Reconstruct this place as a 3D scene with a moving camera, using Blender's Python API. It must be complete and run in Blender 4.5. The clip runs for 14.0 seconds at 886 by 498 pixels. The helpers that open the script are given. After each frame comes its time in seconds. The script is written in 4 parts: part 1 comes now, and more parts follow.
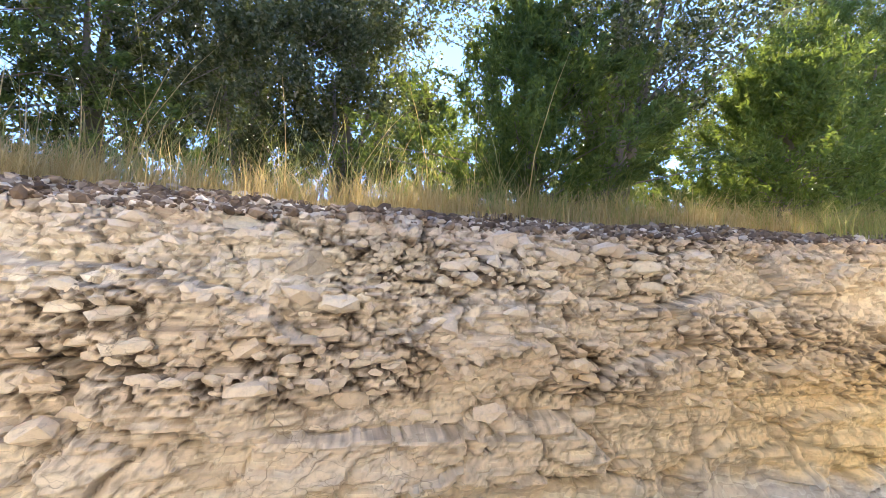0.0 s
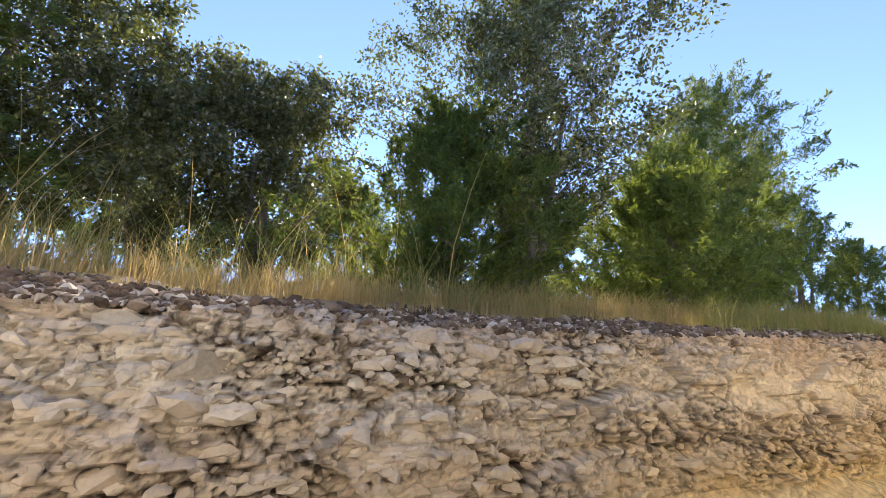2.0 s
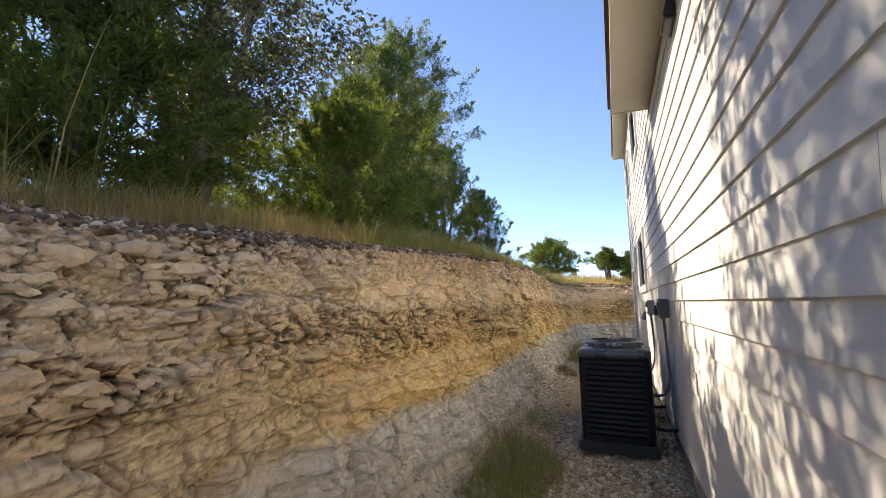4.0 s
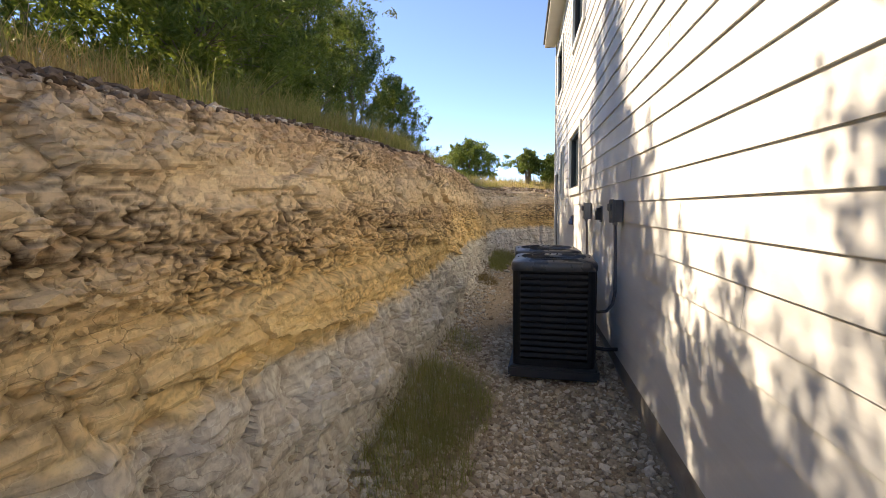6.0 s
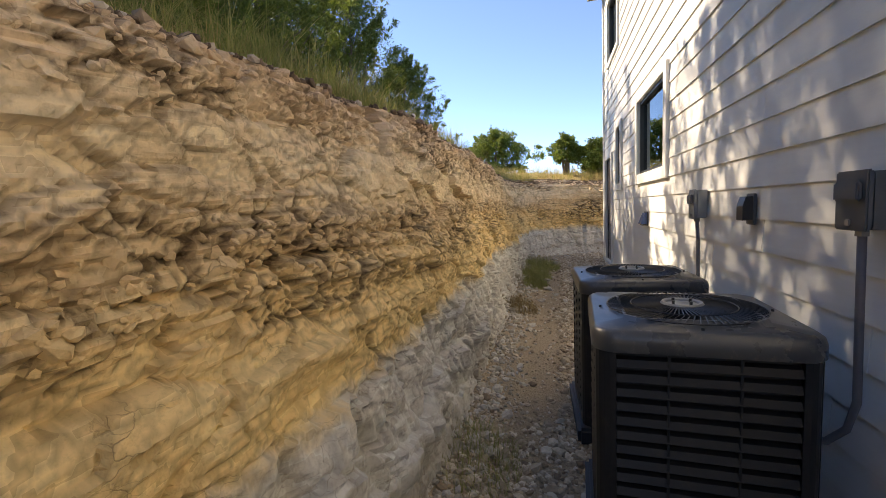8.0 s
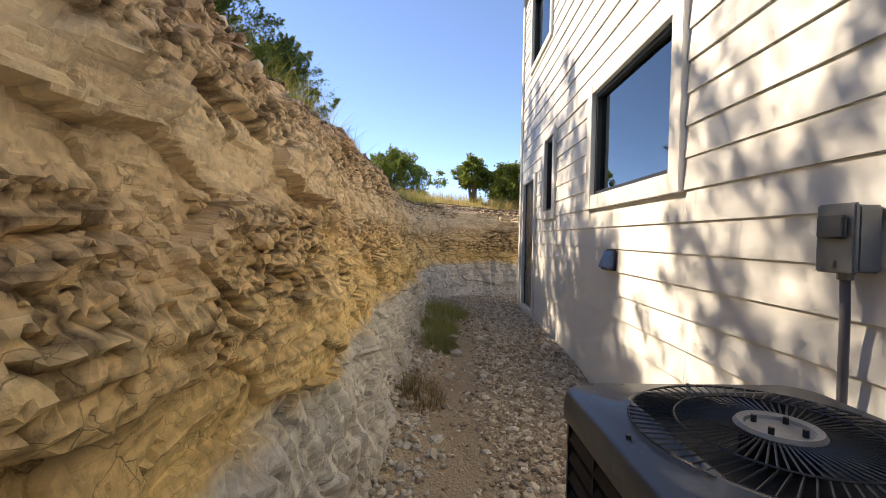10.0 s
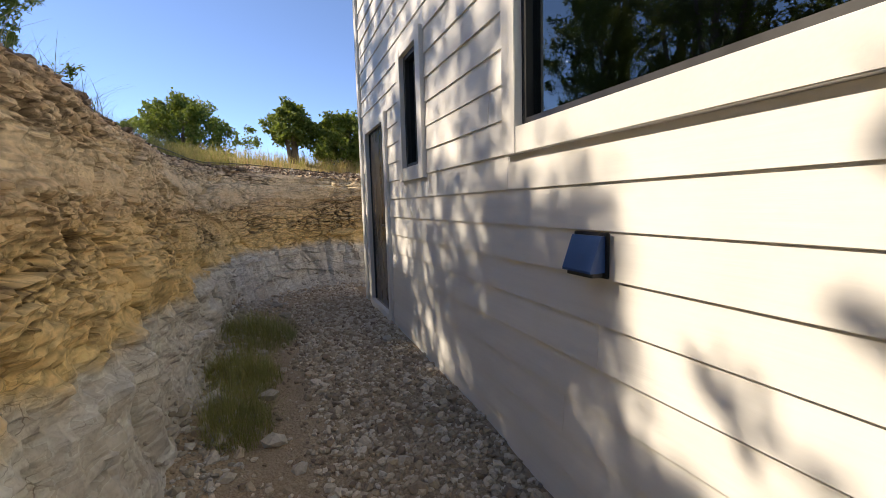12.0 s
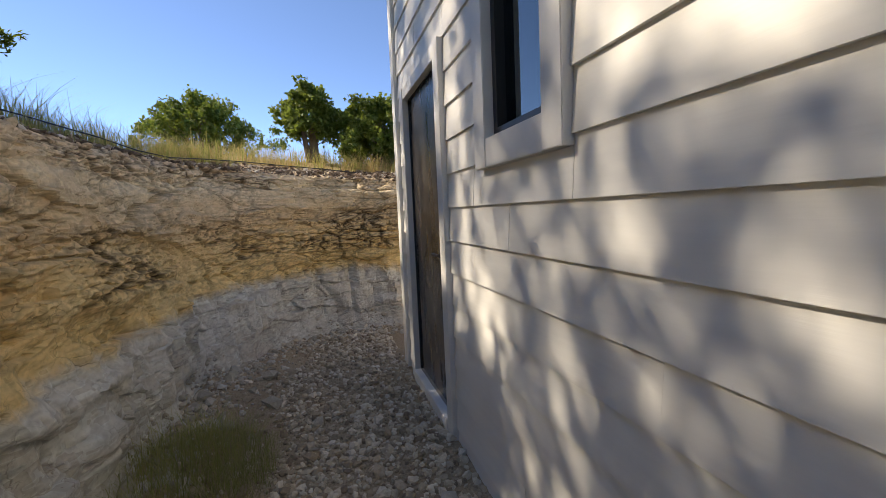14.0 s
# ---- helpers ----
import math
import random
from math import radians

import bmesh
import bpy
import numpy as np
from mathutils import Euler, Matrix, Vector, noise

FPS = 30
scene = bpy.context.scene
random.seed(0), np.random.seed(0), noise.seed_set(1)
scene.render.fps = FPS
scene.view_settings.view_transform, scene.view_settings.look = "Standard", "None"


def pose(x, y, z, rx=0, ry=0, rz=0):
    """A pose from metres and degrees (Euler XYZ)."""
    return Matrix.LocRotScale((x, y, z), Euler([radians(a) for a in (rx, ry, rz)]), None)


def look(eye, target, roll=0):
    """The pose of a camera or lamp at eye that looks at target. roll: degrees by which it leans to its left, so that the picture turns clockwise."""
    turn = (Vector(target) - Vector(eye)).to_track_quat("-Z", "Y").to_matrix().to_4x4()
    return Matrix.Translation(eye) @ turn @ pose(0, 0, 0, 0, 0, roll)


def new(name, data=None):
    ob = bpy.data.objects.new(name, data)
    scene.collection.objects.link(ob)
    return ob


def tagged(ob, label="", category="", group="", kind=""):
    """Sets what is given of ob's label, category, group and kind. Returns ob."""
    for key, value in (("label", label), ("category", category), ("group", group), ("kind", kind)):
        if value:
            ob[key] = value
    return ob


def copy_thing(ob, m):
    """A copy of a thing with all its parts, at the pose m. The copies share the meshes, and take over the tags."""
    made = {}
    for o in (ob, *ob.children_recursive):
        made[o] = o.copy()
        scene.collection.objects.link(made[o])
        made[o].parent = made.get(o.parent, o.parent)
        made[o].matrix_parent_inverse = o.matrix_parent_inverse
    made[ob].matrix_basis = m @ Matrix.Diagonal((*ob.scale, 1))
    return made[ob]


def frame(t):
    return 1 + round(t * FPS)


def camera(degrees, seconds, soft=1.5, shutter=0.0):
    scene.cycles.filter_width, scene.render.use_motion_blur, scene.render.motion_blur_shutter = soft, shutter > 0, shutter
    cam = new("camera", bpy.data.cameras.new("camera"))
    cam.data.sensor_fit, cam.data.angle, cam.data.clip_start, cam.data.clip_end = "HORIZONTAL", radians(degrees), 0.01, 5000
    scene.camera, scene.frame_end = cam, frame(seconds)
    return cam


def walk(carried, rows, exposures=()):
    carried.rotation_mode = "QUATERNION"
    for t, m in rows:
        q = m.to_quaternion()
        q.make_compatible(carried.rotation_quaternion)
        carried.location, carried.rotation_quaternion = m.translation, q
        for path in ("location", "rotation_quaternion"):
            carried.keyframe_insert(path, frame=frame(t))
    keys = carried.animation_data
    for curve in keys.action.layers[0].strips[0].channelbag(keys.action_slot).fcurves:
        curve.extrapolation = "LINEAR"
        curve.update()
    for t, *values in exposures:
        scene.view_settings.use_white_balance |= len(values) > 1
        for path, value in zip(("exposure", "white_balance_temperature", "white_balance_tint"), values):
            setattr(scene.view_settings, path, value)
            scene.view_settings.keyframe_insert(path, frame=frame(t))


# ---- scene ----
cam = camera(92.0, 14.0, soft=0.6)
PATH = [
    (0, (-0.609, 0.176, 1.789), (0.035, 2.061, 1.971), 3.4),
    (0.5, (-0.644, 0.207, 1.857), (-0.051, 2.069, 2.282), 3.8),
    (1, (-0.654, 0.199, 1.875), (-0.13, 2.06, 2.385), 3.3),
    (1.5, (-0.709, 0.188, 1.868), (-0.203, 2.05, 2.394), 3.6),
    (1.9, (-0.611, 0.218, 1.851), (0.208, 1.953, 2.417), 2.9),
    (2, (-0.581, 0.226, 1.852), (0.348, 1.901, 2.428), 2.6),
    (2.1, (-0.571, 0.229, 1.852), (0.489, 1.821, 2.439), 1.6),
    (2.5, (-0.47, 0.177, 1.822), (0.983, 1.437, 2.382), 0.9),
    (3, (-0.418, 0.07, 1.80), (1.275, 1.012, 2.30), -0.5),
    (3.5, (-0.408, 0.018, 1.793), (1.388, 0.800, 2.20), -1.1),
    (4, (-0.374, 0.019, 1.764), (1.47, 0.75, 2.023), -0.97),
    (4.2, (-0.30, 0.046, 1.745), (1.557, 0.765, 1.935), -0.5),
    (6.3, (1.035, 0.343, 1.721), (2.991, 0.706, 1.514), -0.63),
    (6.5, (1.222, 0.346, 1.713), (3.161, 0.777, 1.505), -2.0),
    (7, (1.69, 0.413, 1.746), (3.623, 0.858, 1.494), -3.7),
    (9.3, (4.413, 0.737, 1.681), (6.347, 1.246, 1.651), 2.0),
    (9.5, (4.566, 0.758, 1.708), (6.535, 1.103, 1.667), 2.0),
    (10, (5.071, 0.771, 1.664), (7.07, 0.797, 1.608), 1.0),
    (10.5, (5.605, 0.803, 1.673), (7.594, 0.627, 1.569), 0.1),
    (11, (6.099, 0.81, 1.757), (8.053, 0.428, 1.575), -1.6),
    (11.5, (6.638, 0.714, 1.735), (8.545, 0.147, 1.530), -2.5),
    (12, (7.134, 0.583, 1.707), (8.988, -0.138, 1.498), -1.6),
    (12.5, (7.645, 0.474, 1.685), (9.487, -0.269, 1.451), 0.8),
    (13, (8.227, 0.423, 1.714), (10.141, -0.11, 1.484), 1.6),
    (13.5, (8.73, 0.331, 1.760), (10.644, -0.218, 1.572), -1.9),
    (14, (9.192, 0.166, 1.750), (11.106, -0.387, 1.575), -2.5),
]
walk(cam, [(t, look(eye, target, roll)) for t, eye, target, roll in PATH], [(0, 3.05, 6700, 13), (0.5, 2.95, 7100, 14), (1.7, 2.65, 7200, 14), (2.3, 2.25, 7300, 14), (3, 1.9, 7500, 14), (4, 1.9, 7600, 13), (6.5, 1.9, 7800, 13), (9.5, 1.85, 7800, 13), (11, 1.6, 7600, 13), (12.5, 1.45, 7300, 12), (14, 1.45, 7300, 11)])

# ---- light ----
SUN_WAY = Vector((0.39, 0.66, 0.641)).normalized()
world = bpy.data.worlds.new("sky")
scene.world = world
world.use_nodes = True
wn = world.node_tree
sky = wn.nodes.new("ShaderNodeTexSky")
sky.sky_type = "NISHITA"
sky.sun_disc = False
sky.sun_elevation = math.asin(SUN_WAY.z)
sky.sun_rotation = math.atan2(SUN_WAY.x, SUN_WAY.y)
sky.air_density, sky.dust_density, sky.ozone_density, sky.altitude = 0.55, 0.0, 4.0, 2500
wn.links.new(sky.outputs[0], wn.nodes["Background"].inputs[0])
wn.nodes["Background"].inputs[1].default_value = 0.13
sun = new("sun", bpy.data.lights.new("sun", "SUN"))
sun.data.energy, sun.data.angle, sun.data.color = 2.5, radians(0.53), (1.0, 0.91, 0.77)
sun.matrix_basis = look((0, 0, 0), -SUN_WAY)

# ---- materials ----
def nodes_of(name):
    m = bpy.data.materials.new(name)
    m.use_nodes = True
    nt = m.node_tree
    return m, nt, nt.nodes["Principled BSDF"]


def ramp(nt, fac, stops):
    r = nt.nodes.new("ShaderNodeValToRGB")
    el = r.color_ramp.elements
    while len(el) < len(stops):
        el.new(0.5)
    for e, (p, c) in zip(el, stops):
        e.position, e.color = p, (*c, 1)
    nt.links.new(fac, r.inputs[0])
    return r.outputs[0]


def tex(nt, kind, scale, detail=4.0, vector=None, stretch=None, rough=0.55):
    n = nt.nodes.new(kind)
    n.inputs["Scale"].default_value = scale
    if "Detail" in n.inputs:
        n.inputs["Detail"].default_value = detail
        n.inputs["Roughness"].default_value = rough
    if vector is None:
        vector = nt.nodes.new("ShaderNodeTexCoord").outputs["Object"]
    if stretch:
        mp = nt.nodes.new("ShaderNodeMapping")
        mp.inputs["Scale"].default_value = stretch
        nt.links.new(vector, mp.inputs[0])
        vector = mp.outputs[0]
    nt.links.new(vector, n.inputs["Vector"])
    return n.outputs[0]


def mix(nt, fac, a, b, blend="MIX"):
    n = nt.nodes.new("ShaderNodeMix")
    n.data_type, n.blend_type = "RGBA", blend
    for sock, v in ((n.inputs[0], fac), (n.inputs[6], a), (n.inputs[7], b)):
        if isinstance(v, (int, float)):
            sock.default_value = v
        elif isinstance(v, tuple):
            sock.default_value = (*v, 1)
        else:
            nt.links.new(v, sock)
    return n.outputs[2]


def calc(nt, op, a, b=0.0):
    n = nt.nodes.new("ShaderNodeMath")
    n.operation = op
    for sock, v in zip(n.inputs, (a, b)):
        if isinstance(v, (int, float)):
            sock.default_value = v
        else:
            nt.links.new(v, sock)
    return n.outputs[0]


def bump(nt, bsdf, height, strength, distance=0.01):
    b = nt.nodes.new("ShaderNodeBump")
    b.inputs["Strength"].default_value, b.inputs["Distance"].default_value = strength, distance
    nt.links.new(height, b.inputs["Height"])
    nt.links.new(b.outputs[0], bsdf.inputs["Normal"])


def surface(name, a, b, scale=8.0, rough=0.7, metal=0.0, relief=0.2, fine=120.0, stretch=None, dirt=None):
    """Paint, metal, plastic, concrete or wood: two tones at a coarse scale, grain at a fine one."""
    m, nt, p = nodes_of(name)
    coarse = tex(nt, "ShaderNodeTexNoise", scale, 5, stretch=stretch)
    grain = tex(nt, "ShaderNodeTexNoise", fine, 3, stretch=stretch)
    col = mix(nt, ramp(nt, coarse, [(0.3, (0, 0, 0)), (0.7, (1, 1, 1))]), a, b)
    col = mix(nt, calc(nt, "MULTIPLY", grain, 0.25), col, tuple(c * 0.7 for c in a))
    if dirt:
        spots = tex(nt, "ShaderNodeTexNoise", scale * 3.3, 6, rough=0.7)
        col = mix(nt, ramp(nt, spots, [(0.55, (0, 0, 0)), (0.75, (0.6, 0.6, 0.6))]), col, dirt)
    nt.links.new(col, p.inputs["Base Color"])
    p.inputs["Roughness"].default_value, p.inputs["Metallic"].default_value = rough, metal
    nt.links.new(calc(nt, "ADD", calc(nt, "MULTIPLY", coarse, 0.3), rough - 0.15), p.inputs["Roughness"])
    bump(nt, p, grain, relief, 0.004)
    return m


def rock_material(name):
    """Weathered limestone in beds: grey marl below, ochre above it, cream rubble, brown soil at the lip."""
    m, nt, p = nodes_of(name)
    pos = nt.nodes.new("ShaderNodeNewGeometry").outputs["Position"]
    sep = nt.nodes.new("ShaderNodeSeparateXYZ")
    nt.links.new(pos, sep.inputs[0])
    warp = tex(nt, "ShaderNodeTexNoise", 1.1, 5, vector=pos)
    warp2 = tex(nt, "ShaderNodeTexNoise", 7.0, 5, vector=pos)
    # the grey bed dips a little along the cut
    dip = calc(nt, "MULTIPLY", calc(nt, "MINIMUM", calc(nt, "MAXIMUM", calc(nt, "SUBTRACT", sep.outputs[0], 4.5), 0.0), 2.8), -0.05)
    # and the whole cut is paler, with less ochre, where the walk begins
    z = calc(nt, "ADD", sep.outputs[2], dip)
    z = calc(nt, "ADD", z, calc(nt, "MULTIPLY", calc(nt, "SUBTRACT", warp, 0.5), 0.30))
    z = calc(nt, "ADD", z, calc(nt, "MULTIPLY", calc(nt, "SUBTRACT", warp2, 0.5), 0.18))
    f = calc(nt, "DIVIDE", z, 3.0)
    bed = ramp(nt, f, [(0.0, (0.60, 0.58, 0.53)), (0.315, (0.70, 0.68, 0.61)), (0.345, (0.88, 0.66, 0.31)),
                       (0.47, (0.86, 0.65, 0.34)), (0.53, (0.76, 0.58, 0.35)), (0.64, (0.86, 0.71, 0.48)),
                       (0.73, (0.76, 0.60, 0.42)), (0.80, (0.50, 0.36, 0.25)), (0.95, (0.38, 0.28, 0.17))])
    pale = ramp(nt, f, [(0.0, (0.80, 0.70, 0.56)), (0.33, (0.84, 0.72, 0.53)), (0.5, (0.80, 0.68, 0.52)), (0.62, (0.85, 0.76, 0.61)),
                        (0.69, (0.76, 0.68, 0.58)), (0.745, (0.44, 0.355, 0.29)), (0.95, (0.38, 0.28, 0.17))])
    far = nt.nodes.new("ShaderNodeMapRange")
    far.inputs["From Min"].default_value, far.inputs["From Max"].default_value = 0.4, 3.2
    nt.links.new(calc(nt, "ADD", sep.outputs[0], calc(nt, "MULTIPLY", warp, 1.2)), far.inputs["Value"])
    col = mix(nt, far.outputs[0], pale, bed)
    # stone by stone
    att = nt.nodes.new("ShaderNodeAttribute")
    att.attribute_name = "tone"
    info = nt.nodes.new("ShaderNodeObjectInfo").outputs["Random"]
    tone = calc(nt, "FRACT", calc(nt, "ADD", att.outputs["Fac"], info))
    col = mix(nt, 0.75, col, ramp(nt, tone, [(0.0, (0.90, 0.86, 0.82)), (0.35, (1.04, 0.99, 0.96)), (0.8, (1.06, 1.06, 1.05)), (1.0, (1.22, 1.24, 1.26))]), "MULTIPLY")
    stain = tex(nt, "ShaderNodeTexNoise", 3.1, 7, vector=pos, rough=0.7)
    col = mix(nt, ramp(nt, stain, [(0.54, (0, 0, 0)), (0.76, (0.4, 0.4, 0.4))]), col, (0.52, 0.36, 0.20))
    grain = tex(nt, "ShaderNodeTexNoise", 45, 6, vector=pos, rough=0.7)
    col = mix(nt, 0.5, col, ramp(nt, grain, [(0.28, (0.66, 0.65, 0.63)), (0.50, (1.08, 1.08, 1.08))]), "MULTIPLY")
    bent = nt.nodes.new("ShaderNodeVectorMath")
    bent.operation = "MULTIPLY_ADD"
    wob = nt.nodes.new("ShaderNodeTexNoise")
    wob.inputs["Scale"].default_value, wob.inputs["Detail"].default_value = 5.0, 5.0
    nt.links.new(pos, wob.inputs["Vector"])
    nt.links.new(wob.outputs["Color"], bent.inputs[0])
    bent.inputs[1].default_value = (0.22, 0.22, 0.16)
    nt.links.new(pos, bent.inputs[2])
    crack = None
    for size, wide in ((4.2, 0.012), (9.0, 0.014)):
        vo = nt.nodes.new("ShaderNodeTexVoronoi")
        vo.feature = "DISTANCE_TO_EDGE"
        vo.inputs["Scale"].default_value = size
        mp = nt.nodes.new("ShaderNodeMapping")
        mp.inputs["Scale"].default_value = (1.0, 1.0, 2.3)
        nt.links.new(bent.outputs[0], mp.inputs[0])
        nt.links.new(mp.outputs[0], vo.inputs["Vector"])
        line = ramp(nt, vo.outputs["Distance"], [(0.0, (1, 1, 1)), (wide, (0, 0, 0))])
        here = ramp(nt, tex(nt, "ShaderNodeTexNoise", size * 0.45, 3, vector=pos), [(0.52, (0, 0, 0)), (0.62, (1, 1, 1))])
        line = calc(nt, "MULTIPLY", line, here)
        crack = line if crack is None else calc(nt, "MAXIMUM", crack, line)
    dirt = nt.nodes.new("ShaderNodeAttribute")
    dirt.attribute_name = "soil"
    ragged = calc(nt, "MULTIPLY", dirt.outputs["Fac"], calc(nt, "ADD", calc(nt, "MULTIPLY", grain, 1.4), 0.25))
    col = mix(nt, calc(nt, "MINIMUM", ragged, 0.92), col, (0.115, 0.075, 0.045))
    col = mix(nt, calc(nt, "MULTIPLY", crack, 0.5), col, (0.22, 0.15, 0.09))
    nt.links.new(col, p.inputs["Base Color"])
    p.inputs["Roughness"].default_value = 0.93
    p.inputs["Specular IOR Level"].default_value = 0.15
    fine = tex(nt, "ShaderNodeTexNoise", 26, 8, vector=pos, rough=0.72)
    bump(nt, p, calc(nt, "SUBTRACT", fine, calc(nt, "MULTIPLY", crack, 0.4)), 0.7, 0.028)
    return m


def earth_material(name, a, b, c):
    m, nt, p = nodes_of(name)
    pos = nt.nodes.new("ShaderNodeNewGeometry").outputs["Position"]
    n1 = tex(nt, "ShaderNodeTexNoise", 1.6, 6, vector=pos, rough=0.65)
    n2 = tex(nt, "ShaderNodeTexVoronoi", 42, 1, vector=pos)
    n3 = tex(nt, "ShaderNodeTexNoise", 90, 4, vector=pos)
    col = mix(nt, ramp(nt, n1, [(0.35, (0, 0, 0)), (0.65, (1, 1, 1))]), a, b)
    col = mix(nt, ramp(nt, n3, [(0.4, (0, 0, 0)), (0.7, (1, 1, 1))]), col, c)
    nt.links.new(col, p.inputs["Base Color"])
    p.inputs["Roughness"].default_value = 0.95
    p.inputs["Specular IOR Level"].default_value = 0.2
    bump(nt, p, calc(nt, "ADD", n2, n3), 0.7, 0.02)
    return m


def stone_material(name, stops):
    m, nt, p = nodes_of(name)
    isl = nt.nodes.new("ShaderNodeNewGeometry")
    info = nt.nodes.new("ShaderNodeObjectInfo").outputs["Random"]
    col = ramp(nt, calc(nt, "FRACT", calc(nt, "ADD", isl.outputs["Random Per Island"], info)), stops)
    g = tex(nt, "ShaderNodeTexNoise", 60, 5, vector=isl.outputs["Position"])
    col = mix(nt, 0.5, col, ramp(nt, g, [(0.3, (0.6, 0.6, 0.6)), (0.7, (1.1, 1.1, 1.1))]), "MULTIPLY")
    nt.links.new(col, p.inputs["Base Color"])
    p.inputs["Roughness"].default_value = 0.9
    p.inputs["Specular IOR Level"].default_value = 0.2
    bump(nt, p, g, 0.5, 0.01)
    return m


def leaf_material(name, stops, through_amount=0.35, gloss=0.45, glow=(0.30, 0.34, 0.04)):
    m, nt, p = nodes_of(name)
    isl = nt.nodes.new("ShaderNodeNewGeometry").outputs["Random Per Island"]
    pos = nt.nodes.new("ShaderNodeNewGeometry").outputs["Position"]
    col = ramp(nt, isl, stops)
    patch = tex(nt, "ShaderNodeTexNoise", 1.3, 3, vector=pos)
    col = mix(nt, 0.6, col, ramp(nt, patch, [(0.3, (0.65, 0.7, 0.7)), (0.7, (1.2, 1.15, 0.95))]), "MULTIPLY")
    nt.links.new(col, p.inputs["Base Color"])
    p.inputs["Roughness"].default_value = gloss
    tr = nt.nodes.new("ShaderNodeBsdfTranslucent")
    nt.links.new(mix(nt, 0.5, col, glow), tr.inputs[0])
    ms = nt.nodes.new("ShaderNodeMixShader")
    ms.inputs[0].default_value = through_amount
    nt.links.new(p.outputs[0], ms.inputs[1])
    nt.links.new(tr.outputs[0], ms.inputs[2])
    nt.links.new(ms.outputs[0], nt.nodes["Material Output"].inputs[0])
    return m


def glass_material(name):
    """Coated window glass: clear, tinted, with a strong reflection."""
    m, nt, p = nodes_of(name)
    nt.nodes.remove(p)
    clear = nt.nodes.new("ShaderNodeBsdfTransparent")
    clear.inputs[0].default_value = (0.42, 0.50, 0.46, 1)
    gloss = nt.nodes.new("ShaderNodeBsdfGlossy")
    gloss.inputs["Roughness"].default_value = 0.015
    gloss.inputs["Color"].default_value = (0.86, 0.93, 0.95, 1)
    wave = tex(nt, "ShaderNodeTexNoise", 1.4, 2)
    b = nt.nodes.new("ShaderNodeBump")
    b.inputs["Strength"].default_value, b.inputs["Distance"].default_value = 0.05, 0.01
    nt.links.new(wave, b.inputs["Height"])
    nt.links.new(b.outputs[0], gloss.inputs["Normal"])
    fr = nt.nodes.new("ShaderNodeFresnel")
    fr.inputs[0].default_value = 2.3
    ms = nt.nodes.new("ShaderNodeMixShader")
    nt.links.new(fr.outputs[0], ms.inputs[0])
    nt.links.new(clear.outputs[0], ms.inputs[1])
    nt.links.new(gloss.outputs[0], ms.inputs[2])
    nt.links.new(ms.outputs[0], nt.nodes["Material Output"].inputs[0])
    return m


def siding_material(name):
    m, nt, p = nodes_of(name)
    pos = nt.nodes.new("ShaderNodeNewGeometry").outputs["Position"]
    info = nt.nodes.new("ShaderNodeObjectInfo").outputs["Random"]
    base = ramp(nt, info, [(0.0, (0.77, 0.757, 0.725)), (1.0, (0.81, 0.80, 0.77))])
    wash = tex(nt, "ShaderNodeTexNoise", 1.7, 6, vector=pos, rough=0.65)
    base = mix(nt, ramp(nt, wash, [(0.5, (0, 0, 0)), (0.8, (0.30, 0.30, 0.30))]), base, (0.60, 0.55, 0.47))
    sep = nt.nodes.new("ShaderNodeSeparateXYZ")
    nt.links.new(pos, sep.inputs[0])
    wood = tex(nt, "ShaderNodeTexNoise", 14, 5, vector=pos, stretch=(0.18, 1, 3.2), rough=0.6)
    base = mix(nt, 0.12, base, ramp(nt, wood, [(0.3, (0.7, 0.7, 0.7)), (0.7, (1.1, 1.1, 1.1))]), "MULTIPLY")
    nt.links.new(base, p.inputs["Base Color"])
    p.inputs["Roughness"].default_value = 0.62
    p.inputs["Specular IOR Level"].default_value = 0.3
    bump(nt, p, wood, 0.16, 0.004)
    return m


ROCK = rock_material("limestone_beds")
DIRT = earth_material("brown_dirt", (0.33, 0.24, 0.15), (0.42, 0.32, 0.21), (0.50, 0.40, 0.28))
FIELD = earth_material("straw_covered_soil", (0.34, 0.25, 0.11), (0.44, 0.34, 0.16), (0.54, 0.43, 0.22))
GRAVEL = stone_material("gravel_stone", [(0.0, (0.30, 0.22, 0.15)), (0.3, (0.48, 0.38, 0.26)), (0.65, (0.62, 0.52, 0.38)), (1.0, (0.78, 0.69, 0.55))])
DARKSTONE = stone_material("weathered_scree", [(0.0, (0.10, 0.07, 0.05)), (0.45, (0.22, 0.16, 0.115)), (0.78, (0.36, 0.28, 0.21)), (1.0, (0.80, 0.74, 0.65))])
PALESTONE = stone_material("pale_limestone", [(0.0, (0.40, 0.35, 0.27)), (0.5, (0.52, 0.46, 0.37)), (1.0, (0.64, 0.60, 0.52))])
OAK_LEAF = leaf_material("oak_leaf", [(0.0, (0.045, 0.06, 0.032)), (0.5, (0.085, 0.105, 0.058)), (0.85, (0.15, 0.16, 0.09)), (1.0, (0.28, 0.28, 0.18))], 0.28, 0.24)
JUNIPER = leaf_material("juniper_spray", [(0.0, (0.04, 0.075, 0.022)), (0.6, (0.085, 0.15, 0.035)), (1.0, (0.16, 0.22, 0.055))], 0.42, 0.6)
JUNIPER_LIGHT = leaf_material("young_juniper_spray", [(0.0, (0.07, 0.12, 0.025)), (0.6, (0.13, 0.21, 0.04)), (1.0, (0.20, 0.25, 0.07))], 0.4, 0.6)
